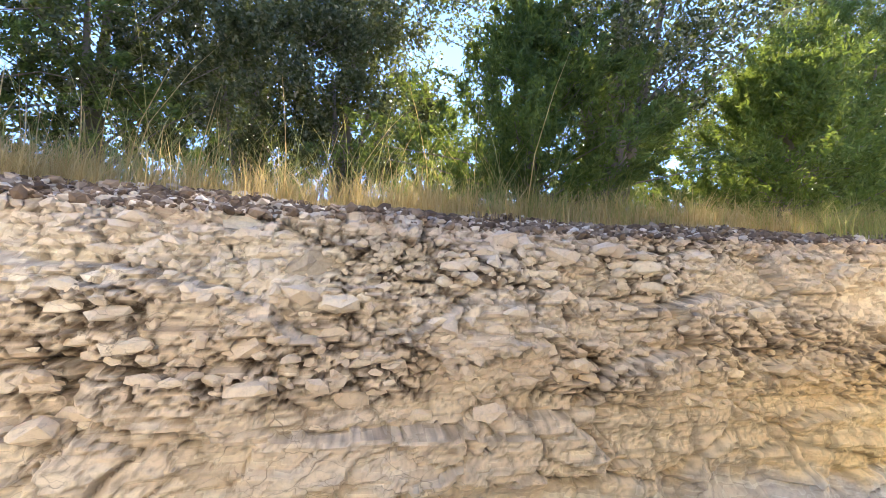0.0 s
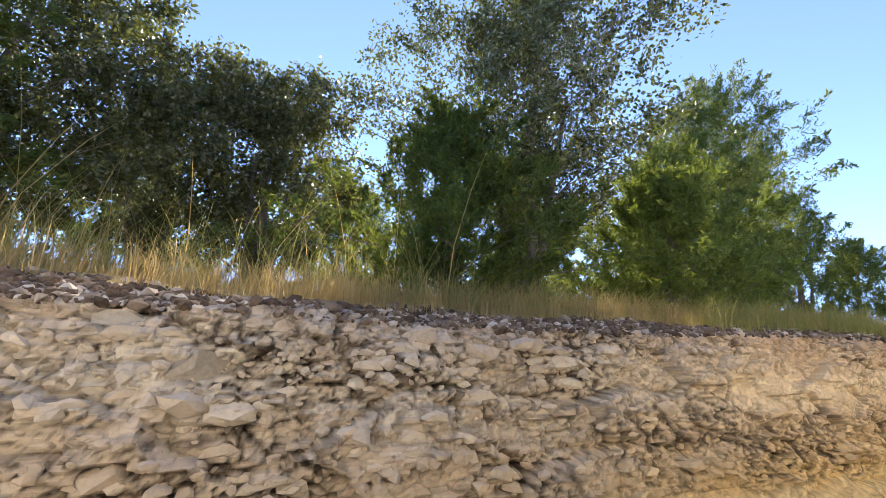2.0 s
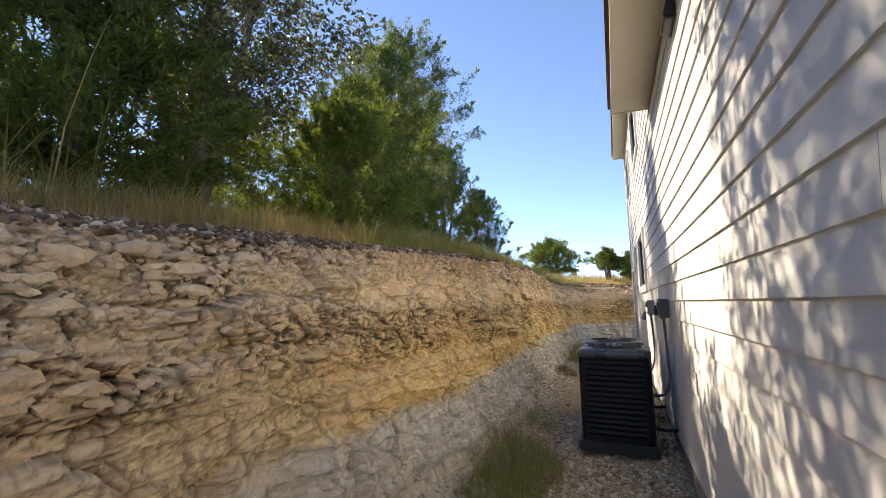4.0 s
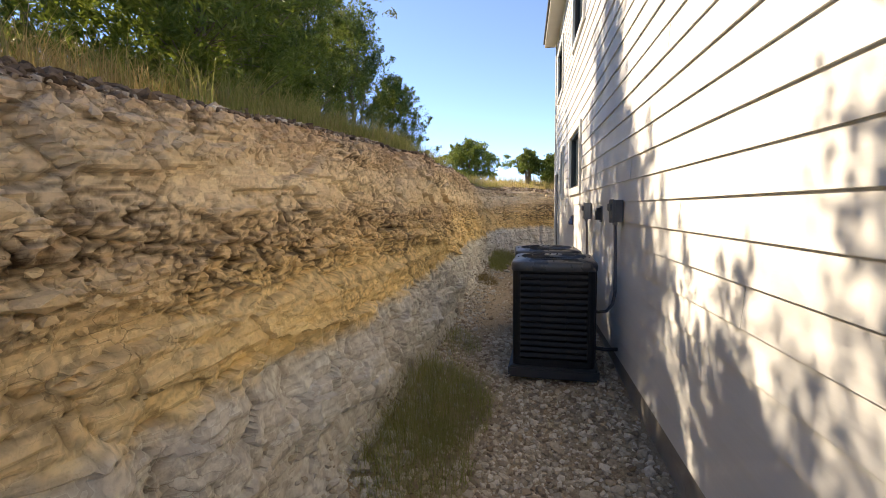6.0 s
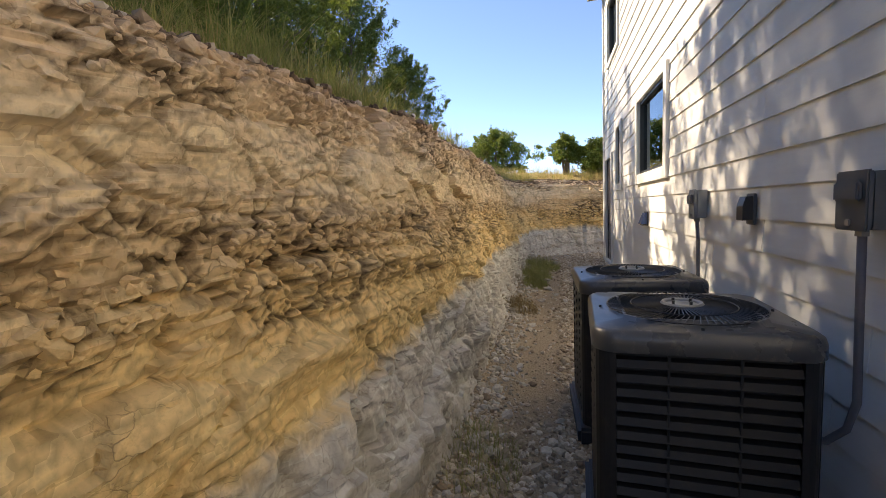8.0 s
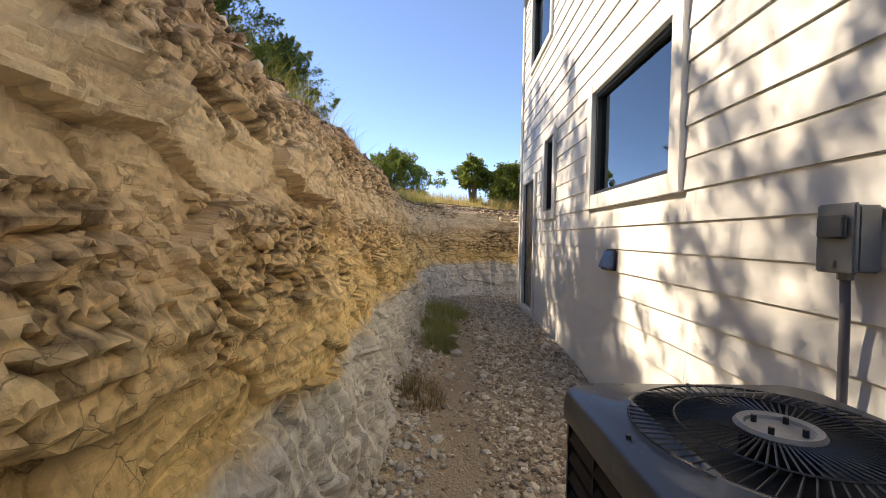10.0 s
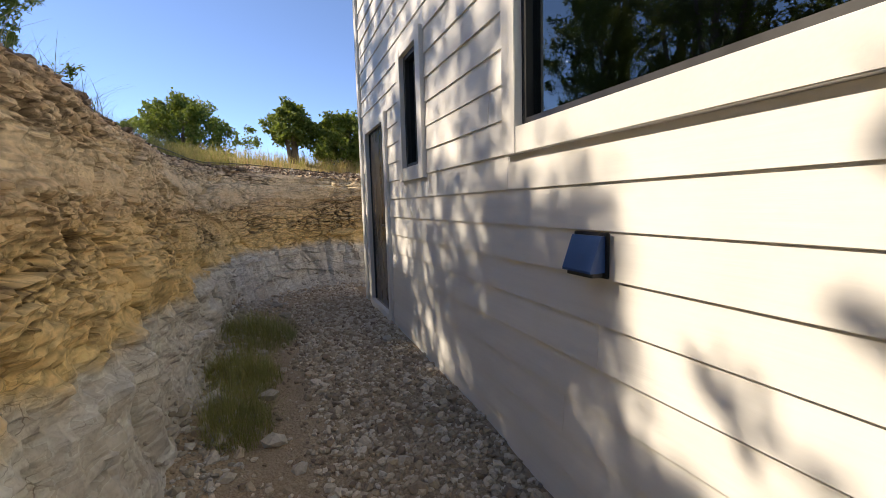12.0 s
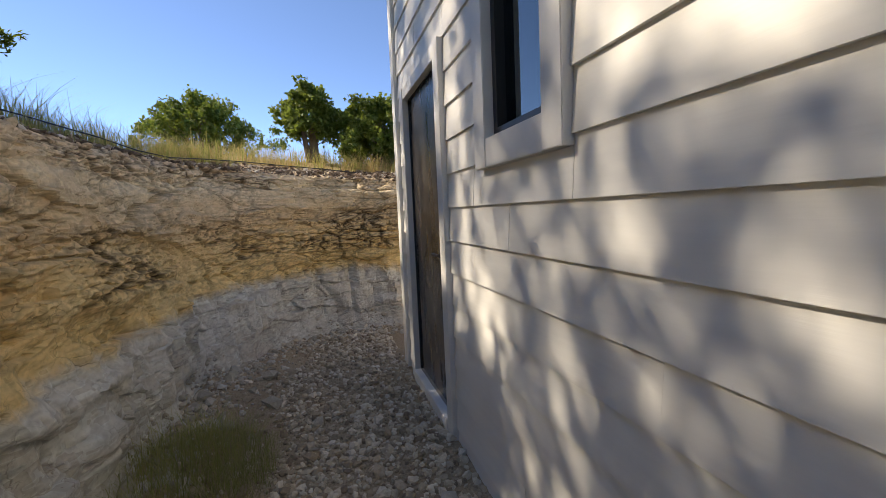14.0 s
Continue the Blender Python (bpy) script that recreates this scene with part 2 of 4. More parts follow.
DRY_GRASS = leaf_material("dry_grass", [(0.0, (0.32, 0.23, 0.10)), (0.5, (0.50, 0.38, 0.18)), (0.85, (0.60, 0.49, 0.27)), (1.0, (0.45, 0.37, 0.16))], 0.45, 0.7, (0.62, 0.43, 0.17))
GREEN_GRASS = leaf_material("green_grass", [(0.0, (0.20, 0.24, 0.07)), (0.5, (0.30, 0.33, 0.11)), (0.8, (0.40, 0.39, 0.16)), (1.0, (0.54, 0.45, 0.22))], 0.5, 0.7, (0.42, 0.38, 0.10))
DEAD_WEED = leaf_material("dead_weed", [(0.0, (0.16, 0.09, 0.045)), (0.6, (0.28, 0.16, 0.08)), (1.0, (0.38, 0.26, 0.14))], 0.3, 0.8)
BARK = surface("grey_bark", (0.13, 0.105, 0.085), (0.22, 0.19, 0.155), 14, 0.9, 0, 0.8, 60, (1, 1, 0.25))
SIDING = siding_material("painted_lap_siding")
TRIM = surface("painted_trim", (0.80, 0.785, 0.75), (0.75, 0.735, 0.70), 3, 0.6, 0, 0.12, 70)
SOFFIT = surface("painted_soffit", (0.60, 0.565, 0.49), (0.55, 0.52, 0.45), 2, 0.7, 0, 0.12, 60)
CORE = surface("sheathing", (0.36, 0.33, 0.28), (0.30, 0.27, 0.23), 4, 0.85)
CONCRETE = surface("foundation_concrete", (0.36, 0.34, 0.31), (0.28, 0.26, 0.235), 5, 0.9, 0, 0.5, 90, None, (0.20, 0.16, 0.12))
BLACK_FRAME = surface("black_vinyl", (0.018, 0.018, 0.02), (0.03, 0.03, 0.033), 6, 0.4, 0, 0.05)
DOOR_DARK = surface("dark_stained_door", (0.030, 0.024, 0.020), (0.085, 0.072, 0.062), 3.5, 0.28, 0, 0.25, 40, (2.2, 2.2, 0.35), (0.22, 0.20, 0.18))
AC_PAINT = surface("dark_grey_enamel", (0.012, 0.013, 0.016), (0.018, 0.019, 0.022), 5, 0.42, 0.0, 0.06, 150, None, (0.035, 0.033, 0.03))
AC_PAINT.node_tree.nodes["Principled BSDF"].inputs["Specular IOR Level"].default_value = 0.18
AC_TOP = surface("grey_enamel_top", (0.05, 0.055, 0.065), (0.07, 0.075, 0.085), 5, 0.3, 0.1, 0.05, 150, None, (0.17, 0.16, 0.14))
AC_BLACK = surface("black_coil", (0.012, 0.012, 0.013), (0.02, 0.02, 0.022), 20, 0.6, 0, 0.5, 200)
WIRE = surface("black_coated_wire", (0.015, 0.015, 0.017), (0.025, 0.025, 0.028), 10, 0.4)
HUB = surface("dusty_grey_metal", (0.33, 0.33, 0.32), (0.24, 0.235, 0.22), 12, 0.5, 0.3, 0.2, 120, None, (0.40, 0.37, 0.31))
PLASTIC_PAD = surface("black_plastic_pad", (0.02, 0.022, 0.028), (0.035, 0.036, 0.042), 8, 0.5, 0, 0.2)
BOX_GREY = surface("grey_enamel_box", (0.23, 0.245, 0.25), (0.29, 0.30, 0.30), 9, 0.45, 0.1, 0.1)
BOX_DARK = surface("dark_grey_box", (0.10, 0.105, 0.11), (0.14, 0.145, 0.15), 9, 0.5, 0.1, 0.1)
CONDUIT = surface("grey_conduit", (0.14, 0.13, 0.145), (0.18, 0.17, 0.18), 12, 0.5, 0, 0.1)
BLUE_HOOD = surface("blue_film_hood", (0.012, 0.055, 0.19), (0.018, 0.07, 0.23), 9, 0.35, 0, 0.05)
ROOFING = surface("grey_roofing", (0.10, 0.10, 0.105), (0.15, 0.145, 0.14), 20, 0.9, 0, 0.6, 90)
ROOM = surface("interior_paint", (0.32, 0.33, 0.29), (0.26, 0.27, 0.24), 2, 0.9)
GLASS = glass_material("window_glass")

# ---- mesh helpers ----
def raw_mesh(name, verts, faces, material, smooth=False):
    """A mesh out of arrays: verts (n, 3), faces (m, corners)."""
    verts, faces = np.asarray(verts, np.float32), np.asarray(faces, np.int32)
    me = bpy.data.meshes.new(name)
    k = faces.shape[1]
    me.vertices.add(len(verts))
    me.vertices.foreach_set("co", verts.ravel())
    me.loops.add(faces.size)
    me.loops.foreach_set("vertex_index", faces.ravel())
    me.polygons.add(len(faces))
    me.polygons.foreach_set("loop_start", np.arange(len(faces), dtype=np.int32) * k)
    me.update(calc_edges=True)
    me.polygons.foreach_set("use_smooth", np.full(len(faces), smooth))
    me.materials.append(material)
    return me


def part(name, bm, material, parent, label="", smooth=False):
    """Links a bmesh as one mesh object under a thing or a part."""
    me = bpy.data.meshes.new(name)
    bm.to_mesh(me)
    bm.free()
    me.materials.append(material)
    if smooth:
        me.polygons.foreach_set("use_smooth", np.full(len(me.polygons), True))
    ob = new(name, me)
    ob.parent = parent
    if label:
        ob["label"] = label
    return ob


def box(x0, x1, y0, y1, z0, z1, bevel=0.0, bm=None):
    out = bm or bmesh.new()
    m = Matrix.Translation(((x0 + x1) / 2, (y0 + y1) / 2, (z0 + z1) / 2)) @ Matrix.Diagonal((abs(x1 - x0), abs(y1 - y0), abs(z1 - z0), 1))
    made = bmesh.ops.create_cube(out, size=1, matrix=m)
    if bevel:
        edges = list({e for v in made["verts"] for e in v.link_edges})
        bmesh.ops.bevel(out, geom=edges, offset=bevel, segments=2, affect="EDGES")
    return out


def prism(outline, axis, a, b, bm=None):
    """An outline of (p, q) pairs pushed out along x, y or z from a to b."""
    out = bm or bmesh.new()
    def at(p, q, s):
        return {"x": (s, p, q), "y": (p, s, q), "z": (p, q, s)}[axis]
    lo = [out.verts.new(at(p, q, a)) for p, q in outline]
    hi = [out.verts.new(at(p, q, b)) for p, q in outline]
    n = len(outline)
    out.faces.new(lo), out.faces.new(hi)
    for i in range(n):
        out.faces.new((lo[i], lo[(i + 1) % n], hi[(i + 1) % n], hi[i]))
    bmesh.ops.recalc_face_normals(out, faces=out.faces)
    return out


def tube(points, radii, sides=8, bm=None):
    out = bm or bmesh.new()
    pts = [Vector(p) for p in points]
    rings = []
    for i, p in enumerate(pts):
        way = (pts[min(i + 1, len(pts) - 1)] - pts[max(i - 1, 0)]).normalized()
        side = way.cross(Vector((0.31, 0.17, 0.93))).normalized() if abs(way.z) < 0.95 else way.cross(Vector((1, 0, 0))).normalized()
        up = side.cross(way)
        r = radii[i] if isinstance(radii, (list, tuple)) else radii
        rings.append([out.verts.new(p + r * (math.cos(a) * side + math.sin(a) * up)) for a in (2 * math.pi * k / sides for k in range(sides))])
    for r0, r1 in zip(rings, rings[1:]):
        for k in range(sides):
            out.faces.new((r0[k], r0[(k + 1) % sides], r1[(k + 1) % sides], r1[k]))
    out.faces.new(rings[0][::-1]), out.faces.new(rings[-1])
    return out


def thing(name, at, label, category, group="", kind=""):
    return tagged(new(name), label, category, group, kind) if at is None else place(tagged(new(name), label, category, group, kind), at)


def place(ob, at):
    ob.matrix_basis = at if isinstance(at, Matrix) else Matrix.Translation(at)
    return ob


# ---- noise on arrays ----
RNG = np.random.default_rng(7)
LATTICE = RNG.random((256, 256))


def value_noise(u, v, layer=0):
    u, v = u + 37.3 * layer, v + 91.7 * layer
    iu, iv = np.floor(u).astype(int), np.floor(v).astype(int)
    fu, fv = u - iu, v - iv
    fu, fv = fu * fu * (3 - 2 * fu), fv * fv * (3 - 2 * fv)
    a, b = LATTICE[iu % 256, iv % 256], LATTICE[(iu + 1) % 256, iv % 256]
    c, d = LATTICE[iu % 256, (iv + 1) % 256], LATTICE[(iu + 1) % 256, (iv + 1) % 256]
    return (a * (1 - fu) + b * fu) * (1 - fv) + (c * (1 - fu) + d * fu) * fv


def fbm(u, v, octaves=4, layer=0):
    total, gain, norm = 0.0, 1.0, 0.0
    for k in range(octaves):
        total, norm = total + gain * value_noise(u * 2 ** k, v * 2 ** k, layer + k), norm + gain
        gain *= 0.5
    return total / norm - 0.5


def cells(u, v, layer=0):
    """Nearest and second nearest distance, the cell's random value and the offset from its middle."""
    u, v = u + 17.1 * layer, v + 53.9 * layer
    iu, iv = np.floor(u).astype(int), np.floor(v).astype(int)
    best, second = np.full(u.shape, 9.0), np.full(u.shape, 9.0)
    tone, du, dv = np.zeros(u.shape), np.zeros(u.shape), np.zeros(u.shape)
    for a in (-1, 0, 1):
        for b in (-1, 0, 1):
            cu, cv = iu + a, iv + b
            pu = cu + 0.1 + 0.8 * LATTICE[cu % 256, cv % 256] - u
            pv = cv + 0.1 + 0.8 * LATTICE[(cu + 91) % 256, (cv + 13) % 256] - v
            d = np.hypot(pu, pv)
            near = d < best
            second = np.where(near, best, np.minimum(second, d))
            best = np.where(near, d, best)
            tone = np.where(near, LATTICE[(cu + 7) % 256, (cv + 171) % 256], tone)
            du, dv = np.where(near, -pu, du), np.where(near, -pv, dv)
    return best, second, tone, du, dv


def smooth_step(x, a, b):
    t = np.clip((x - a) / (b - a), 0, 1)
    return t * t * (3 - 2 * t)


def ground_z(x):
    return np.interp(x, [-60, -4, 0, 3, 10, 11.5, 60], [0.0, 0.02, 0.06, 0.15, 0.47, 0.50, 0.50])


def lip_z(s):
    return np.interp(s, [-60, -1.5, 0, 1.5, 4, 6, 9, 11, 14, 15.5, 17, 60], [2.0, 2.02, 2.06, 2.14, 2.30, 2.40, 2.42, 2.30, 2.27, 2.12, 2.0, 2.0])


# the foot of the cut: along the house, then round behind its far corner
FOOT = np.array([(-80, 1.6), (-5, 1.58), (-1, 1.47), (1, 1.37), (3.1, 1.25), (4.75, 1.17), (7.2, 1.10), (9, 1.12), (11.5, 1.10),
                 (12.6, 1.04), (13.4, 0.86), (13.95, 0.45), (14.05, -0.05), (13.85, -0.7), (13.7, -2.0), (13.7, -8), (13.7, -80)])
FOOT_S = np.concatenate([[0], np.cumsum(np.hypot(*np.diff(FOOT, axis=0).T))]) - 80.0


def foot(s):
    """Place and outward normal of the cut's foot at the length s (which is about x along the house)."""
    def raw(q):
        return np.interp(q, FOOT_S, FOOT[:, 0]), np.interp(q, FOOT_S, FOOT[:, 1])
    w = np.linspace(-0.8, 0.8, 9)
    xs, ys = zip(*(raw(s + d) for d in w * 0.6))
    x, y = np.mean(xs, axis=0), np.mean(ys, axis=0)
    xa, ya = zip(*(raw(s + 0.25 + d) for d in w))
    xb, yb = zip(*(raw(s - 0.25 + d) for d in w))
    tx, ty = np.mean(xa, axis=0) - np.mean(xb, axis=0), np.mean(ya, axis=0) - np.mean(yb, axis=0)
    n = np.hypot(tx, ty)
    return x, y, -ty / n, tx / n


PROFILE_F = np.array([-0.12, 0.0, 0.12, 0.24, 0.42, 0.58, 0.80, 0.95, 1.00])
PROFILE_D = np.array([-0.06, 0.0, 0.09, 0.15, 0.24, 0.32, 0.41, 0.47, 0.54])
SLOPE_D = np.array([0.54, 0.72, 1.0, 1.4, 2.0, 3.2, 6.0, 12, 40, 150, 700])
SLOPE_Z = np.array([0.0, 0.06, 0.13, 0.20, 0.32, 0.46, 0.62, 0.8, 1.1, 1.0, 0.0])


def bank_surface(s, f, d):
    """Points of the cut. f: height within the face (0 foot, 1 lip); where d > 0.54 the ground behind the lip at that distance."""
    x, y, nx, ny = foot(s)
    g, lip = ground_z(x), lip_z(s)
    face = d < 0.541
    z = np.where(face, g + f * (lip - g), lip + np.interp(d, SLOPE_D, SLOPE_Z))
    z = z + np.where(face, 0, 0.10 * fbm(s * 1.3, d * 1.3, 3, 5) * np.minimum(d, 2.0))
    # the big shape: bays and noses, and beds that stand out
    push = 0.26 * fbm(s * 0.55, z * 0.7, 3, 1) + 0.10 * fbm(s * 2.1, z * 2.6, 3, 2)
    wav = z + 0.10 * fbm(s * 0.8, z * 0.5, 3, 9)
    push = push + 0.07 * fbm(s * 0.25, wav * 8.0, 2, 3)
    grey = 1 - smooth_step(wav - 0.05 * np.clip(x - 4.5, 0, 2.8), 0.98, 1.10)
    rubble = smooth_step(wav, 1.30, 1.42) * (1 - 0.92 * np.exp(-((wav - 1.93) / 0.21) ** 2) * smooth_step(s, 0.6, 2.2))
    ochre = (1 - grey) * (1 - smooth_step(wav, 1.32, 1.46))
    rubble = np.maximum(rubble, 0.18 * (1 - grey))
    # grey marl: upright flutes washed down the face
    flute = np.abs(fbm(s * 3.0, z * 0.7, 3, 12)) * 0.30 + np.abs(fbm(s * 8.0 + 2 * z, z * 1.6, 3, 13)) * 0.10
    push = push + grey * (flute - 0.05) * 1.3
    wu, wv = s + 0.16 * fbm(s * 4.5, z * 7, 4, 20), z + 0.075 * fbm(s * 4, z * 6, 4, 21)
    depth = 0.25 + 1.6 * np.clip(fbm(s * 2.2, z * 4.0, 3, 22) + 0.28, 0, 1)
    tone, soil = np.zeros_like(s), np.zeros_like(s)
    for su, sv, amp, weight, layer in ((0.62, 0.26, 0.095, 0.75 * (1 - grey) + 0.45 * grey, 30), (0.25, 0.12, 0.055, 0.75 * (1 - rubble) + 0.25 * rubble, 33), (0.21, 0.062, 0.040, 0.10 * ochre + 1.0 * rubble + 0.05 * grey, 31),
                                       (0.075, 0.030, 0.022, 0.08 + rubble * (1 - 0.08), 32)):
        near, second, value, du, dv = cells(wu / su, wv / sv, layer)
        edge = second - near
        gap = np.clip(depth - 0.25, 0, 1.4) * (0.9 + rubble)
        lump = (value - 0.5) * 1.15 + (value * 7 % 1 - 0.5) * du * 1.0 + (value * 13 % 1 - 0.35) * dv * 1.1 - 0.6 * gap * np.exp(-(edge / 0.06) ** 2)
        push = push + amp * weight * lump
        if su < 0.4:
            soil = np.maximum(soil, np.clip(rubble + 0.38, 0, 1) * np.clip(depth * 1.6 - 0.35, 0, 1) * np.exp(-(edge / (0.10 if su > 0.1 else 0.15)) ** 2) * (1.0 if su > 0.1 else 0.8))
        tone = tone + value * (0.5 if su < 0.4 else 0.35)
    # thin beds, each with an undercut lower edge
    for freq, amp, layer in ((9.0, 0.034, 50), (17.0, 0.020, 51)):
        saw = ((wav + 0.09 * fbm(s * 1.7, z * 2.5, 4, layer) + 0.05 * fbm(s * 6, z * 3, 3, layer + 3)) * freq) % 1
        push = push + amp * (rubble * 0.9 + ochre * 0.35) * (np.where(saw < 0.25, saw / 0.25, 1 - 0.55 * (saw - 0.25)) - 0.55) * np.clip(0.5 + 2.5 * fbm(s * 1.8, z * 3.0, 3, layer + 7), 0, 1.3)
    push = push + 0.036 * fbm(s * 9, z * 14, 4, 40)
    push = push * np.where(face, np.minimum(1, 0.25 + 4 * np.clip(f, 0, 1)), np.clip(1.15 - d, 0, 1))
    out = np.where(face, np.interp(f, PROFILE_F, PROFILE_D), d) - push
    return np.stack([x + nx * out, y + ny * out, z + np.where(face, 0, 0.35 * push)], -1), np.stack([tone % 1, soil])


def grid_faces(rows, cols):
    i = np.arange((rows - 1) * cols).reshape(rows - 1, cols)[:, :-1].ravel()
    return np.stack([i, i + 1, i + cols + 1, i + cols], -1)


# ---- the cut and the ground ----
def build_bank():
    s = np.concatenate([-80 + np.array([0, 30, 55, 68, 73]), np.arange(-4.5, -2.2, 0.03), np.arange(-2.2, 8.6, 0.0125), np.arange(8.6, 17.5, 0.02), [18.5, 21, 26, 40, 70, 90]])
    f = np.concatenate([np.linspace(-0.12, 1.0, 176), np.ones(54)])
    d = np.concatenate([np.interp(f[:176], PROFILE_F, PROFILE_D), np.linspace(0.56, 1.5, 36), np.array([1.6, 1.75, 1.9, 2.1, 2.4, 2.8, 3.3, 4, 5, 6.5, 9, 13, 20, 40, 90, 200, 400, 700])])
    ss, ff = np.meshgrid(s, f)
    dd = np.broadcast_to(d[:, None], ss.shape)
    co, tone = bank_surface(ss.ravel(), ff.ravel(), dd.ravel())
    me = raw_mesh("bank", co, grid_faces(len(f), len(s)), ROCK)
    me.materials.append(FIELD)
    which = (dd[:-1, :-1].ravel() > 0.98).astype(np.int32)
    me.polygons.foreach_set("material_index", which)
    att = me.attributes.new("tone", "FLOAT", "POINT")
    att.data.foreach_set("value", tone[0].astype(np.float32))
    att = me.attributes.new("soil", "FLOAT", "POINT")
    att.data.foreach_set("value", tone[1].astype(np.float32))
    return tagged(new("bank", me), "steep limestone cut bank with grey, ochre and rubble beds", "rock bank", kind="structure")


bank = build_bank()


def build_ground():
    xs = np.concatenate([[-600, -200, -60, -20, -8], np.arange(-5, 16, 0.06), [20, 60, 200, 600]])
    ys = np.concatenate([[-600, -200, -60, -20, -5], np.arange(-1.0, 2.2, 0.06), [4, 10, 60, 600]])
    xx, yy = np.meshgrid(xs, ys)
    z = ground_z(xx) + 0.05 * fbm(xx * 1.5, yy * 1.5, 4, 60) + 0.02 * fbm(xx * 7, yy * 7, 3, 61)
    z = z + 0.10 * smooth_step(yy, 0.7, 1.4) * (np.abs(xx) < 30) - 0.05 * np.exp(-((yy - 0.35) / 0.5) ** 2)
    co = np.stack([xx, yy, z], -1).reshape(-1, 3)
    return tagged(new("ground", raw_mesh("ground", co, grid_faces(len(ys), len(xs)), DIRT, True)), "brown dirt strip between the house and the bank", "ground", kind="structure")


ground = build_ground()


def ground_at(x, y):
    return ground_z(x) + 0.05 * fbm(x * 1.5, y * 1.5, 4, 60) + 0.02 * fbm(x * 7, y * 7, 3, 61) + 0.10 * smooth_step(y, 0.7, 1.4) - 0.05 * np.exp(-((y - 0.35) / 0.5) ** 2)


def unit_stone(seed, flat=0.6, cuts=5):
    """An angular stone about 1 across: a ball cut by planes."""
    rnd = random.Random(seed)
    bm = bmesh.new()
    bmesh.ops.create_icosphere(bm, subdivisions=1, radius=0.62)
    for v in bm.verts:
        v.co *= rnd.uniform(0.8, 1.15)
    for _ in range(cuts):
        n = Vector((rnd.gauss(0, 1), rnd.gauss(0, 1), rnd.gauss(0, 0.8))).normalized()
        h = rnd.uniform(0.30, 0.45)
        for v in bm.verts:
            over = v.co.dot(n) - h
            if over > 0:
                v.co -= n * over
    for v in bm.verts:
        v.co.z *= flat
        v.co.y *= 0.85
    return bm


def stone_arrays(seed, flat=0.6):
    bm = unit_stone(seed, flat)
    bm.verts.ensure_lookup_table()
    v = np.array([w.co[:] for w in bm.verts])
    t = np.array([[w.index for w in fa.verts] for fa in bm.faces])
    bm.free()
    return v, t


STONES = [stone_arrays(k, 0.62) for k in range(9)]


def scatter_stones(name, places, sizes, material, label, category, kind="stuff", parent=None):
    """Many stones in one mesh, each turned by chance."""
    allv, allf, base = [], [], 0
    kinds = RNG.integers(0, len(STONES), len(places))
    a, tilt, lean = RNG.random(len(places)) * 6.283, RNG.normal(0, 0.35, len(places)), RNG.normal(0, 0.35, len(places))
    for k, (v, f) in enumerate(STONES):
        idx = np.nonzero(kinds == k)[0]
        if not len(idx):
            continue
        p = v[None] * sizes[idx, None, None]
        ca, sa = np.cos(a[idx])[:, None], np.sin(a[idx])[:, None]
        x, y, z = p[..., 0] * ca - p[..., 1] * sa, p[..., 0] * sa + p[..., 1] * ca, p[..., 2]
        ct, st = np.cos(tilt[idx])[:, None], np.sin(tilt[idx])[:, None]
        y, z = y * ct - z * st, y * st + z * ct
        cl, sl = np.cos(lean[idx])[:, None], np.sin(lean[idx])[:, None]
        x, z = x * cl - z * sl, x * sl + z * cl
        p = np.stack([x, y, z], -1) + places[idx][:, None]
        allv.append(p.reshape(-1, 3))
        allf.append((f[None] + base + np.arange(len(idx))[:, None, None] * len(v)).reshape(-1, 3))
        base += len(idx) * len(v)
    ob = new(name, raw_mesh(name, np.concatenate(allv), np.concatenate(allf), material))
    ob.parent = parent
    return tagged(ob, label, category if parent is None else "", kind=kind)


def build_gravel():
    n = 44000
    x = RNG.uniform(-1.0, 14.2, n)
    y = RNG.uniform(-0.48, 1.15, n)
    thin = fbm(x * 1.2, y * 1.6, 3, 70) + 0.30 - 0.55 * smooth_step(y, 0.25, 0.8) * (1 + 0.7 * (x > 6))
    keep = (RNG.random(n) < np.clip(0.50 + 2.0 * thin + 0.5 * (x < 6), 0.12, 1)) & (y < np.interp(x, FOOT[:, 0][:12], FOOT[:, 1][:12]) + 0.1)
    x, y = x[keep], y[keep]
    size = np.clip(RNG.lognormal(-3.55, 0.40, len(x)), 0.014, 0.09)
    p = np.stack([x, y, ground_at(x, y) + size * 0.10], -1)
    return scatter_stones("gravel", p, size, GRAVEL, "loose crushed limestone gravel on the dirt strip", "gravel")


build_gravel()


def build_scree():
    """Dark gravelly soil that lies along the lip of the cut."""
    n = 14000
    s = RNG.uniform(-3.2, 16.0, n)
    d = 0.50 + RNG.beta(1.2, 1.7, n) * 0.62
    co, _ = bank_surface(s, np.ones(n), d)
    size = np.clip(RNG.lognormal(-3.6, 0.45, n), 0.014, 0.075)
    co[:, 2] += size * 0.1
    ob = scatter_stones("scree", co, size, DARKSTONE, "dark weathered stones along the lip of the bank", "scree", parent=bank)
    return ob


build_scree()


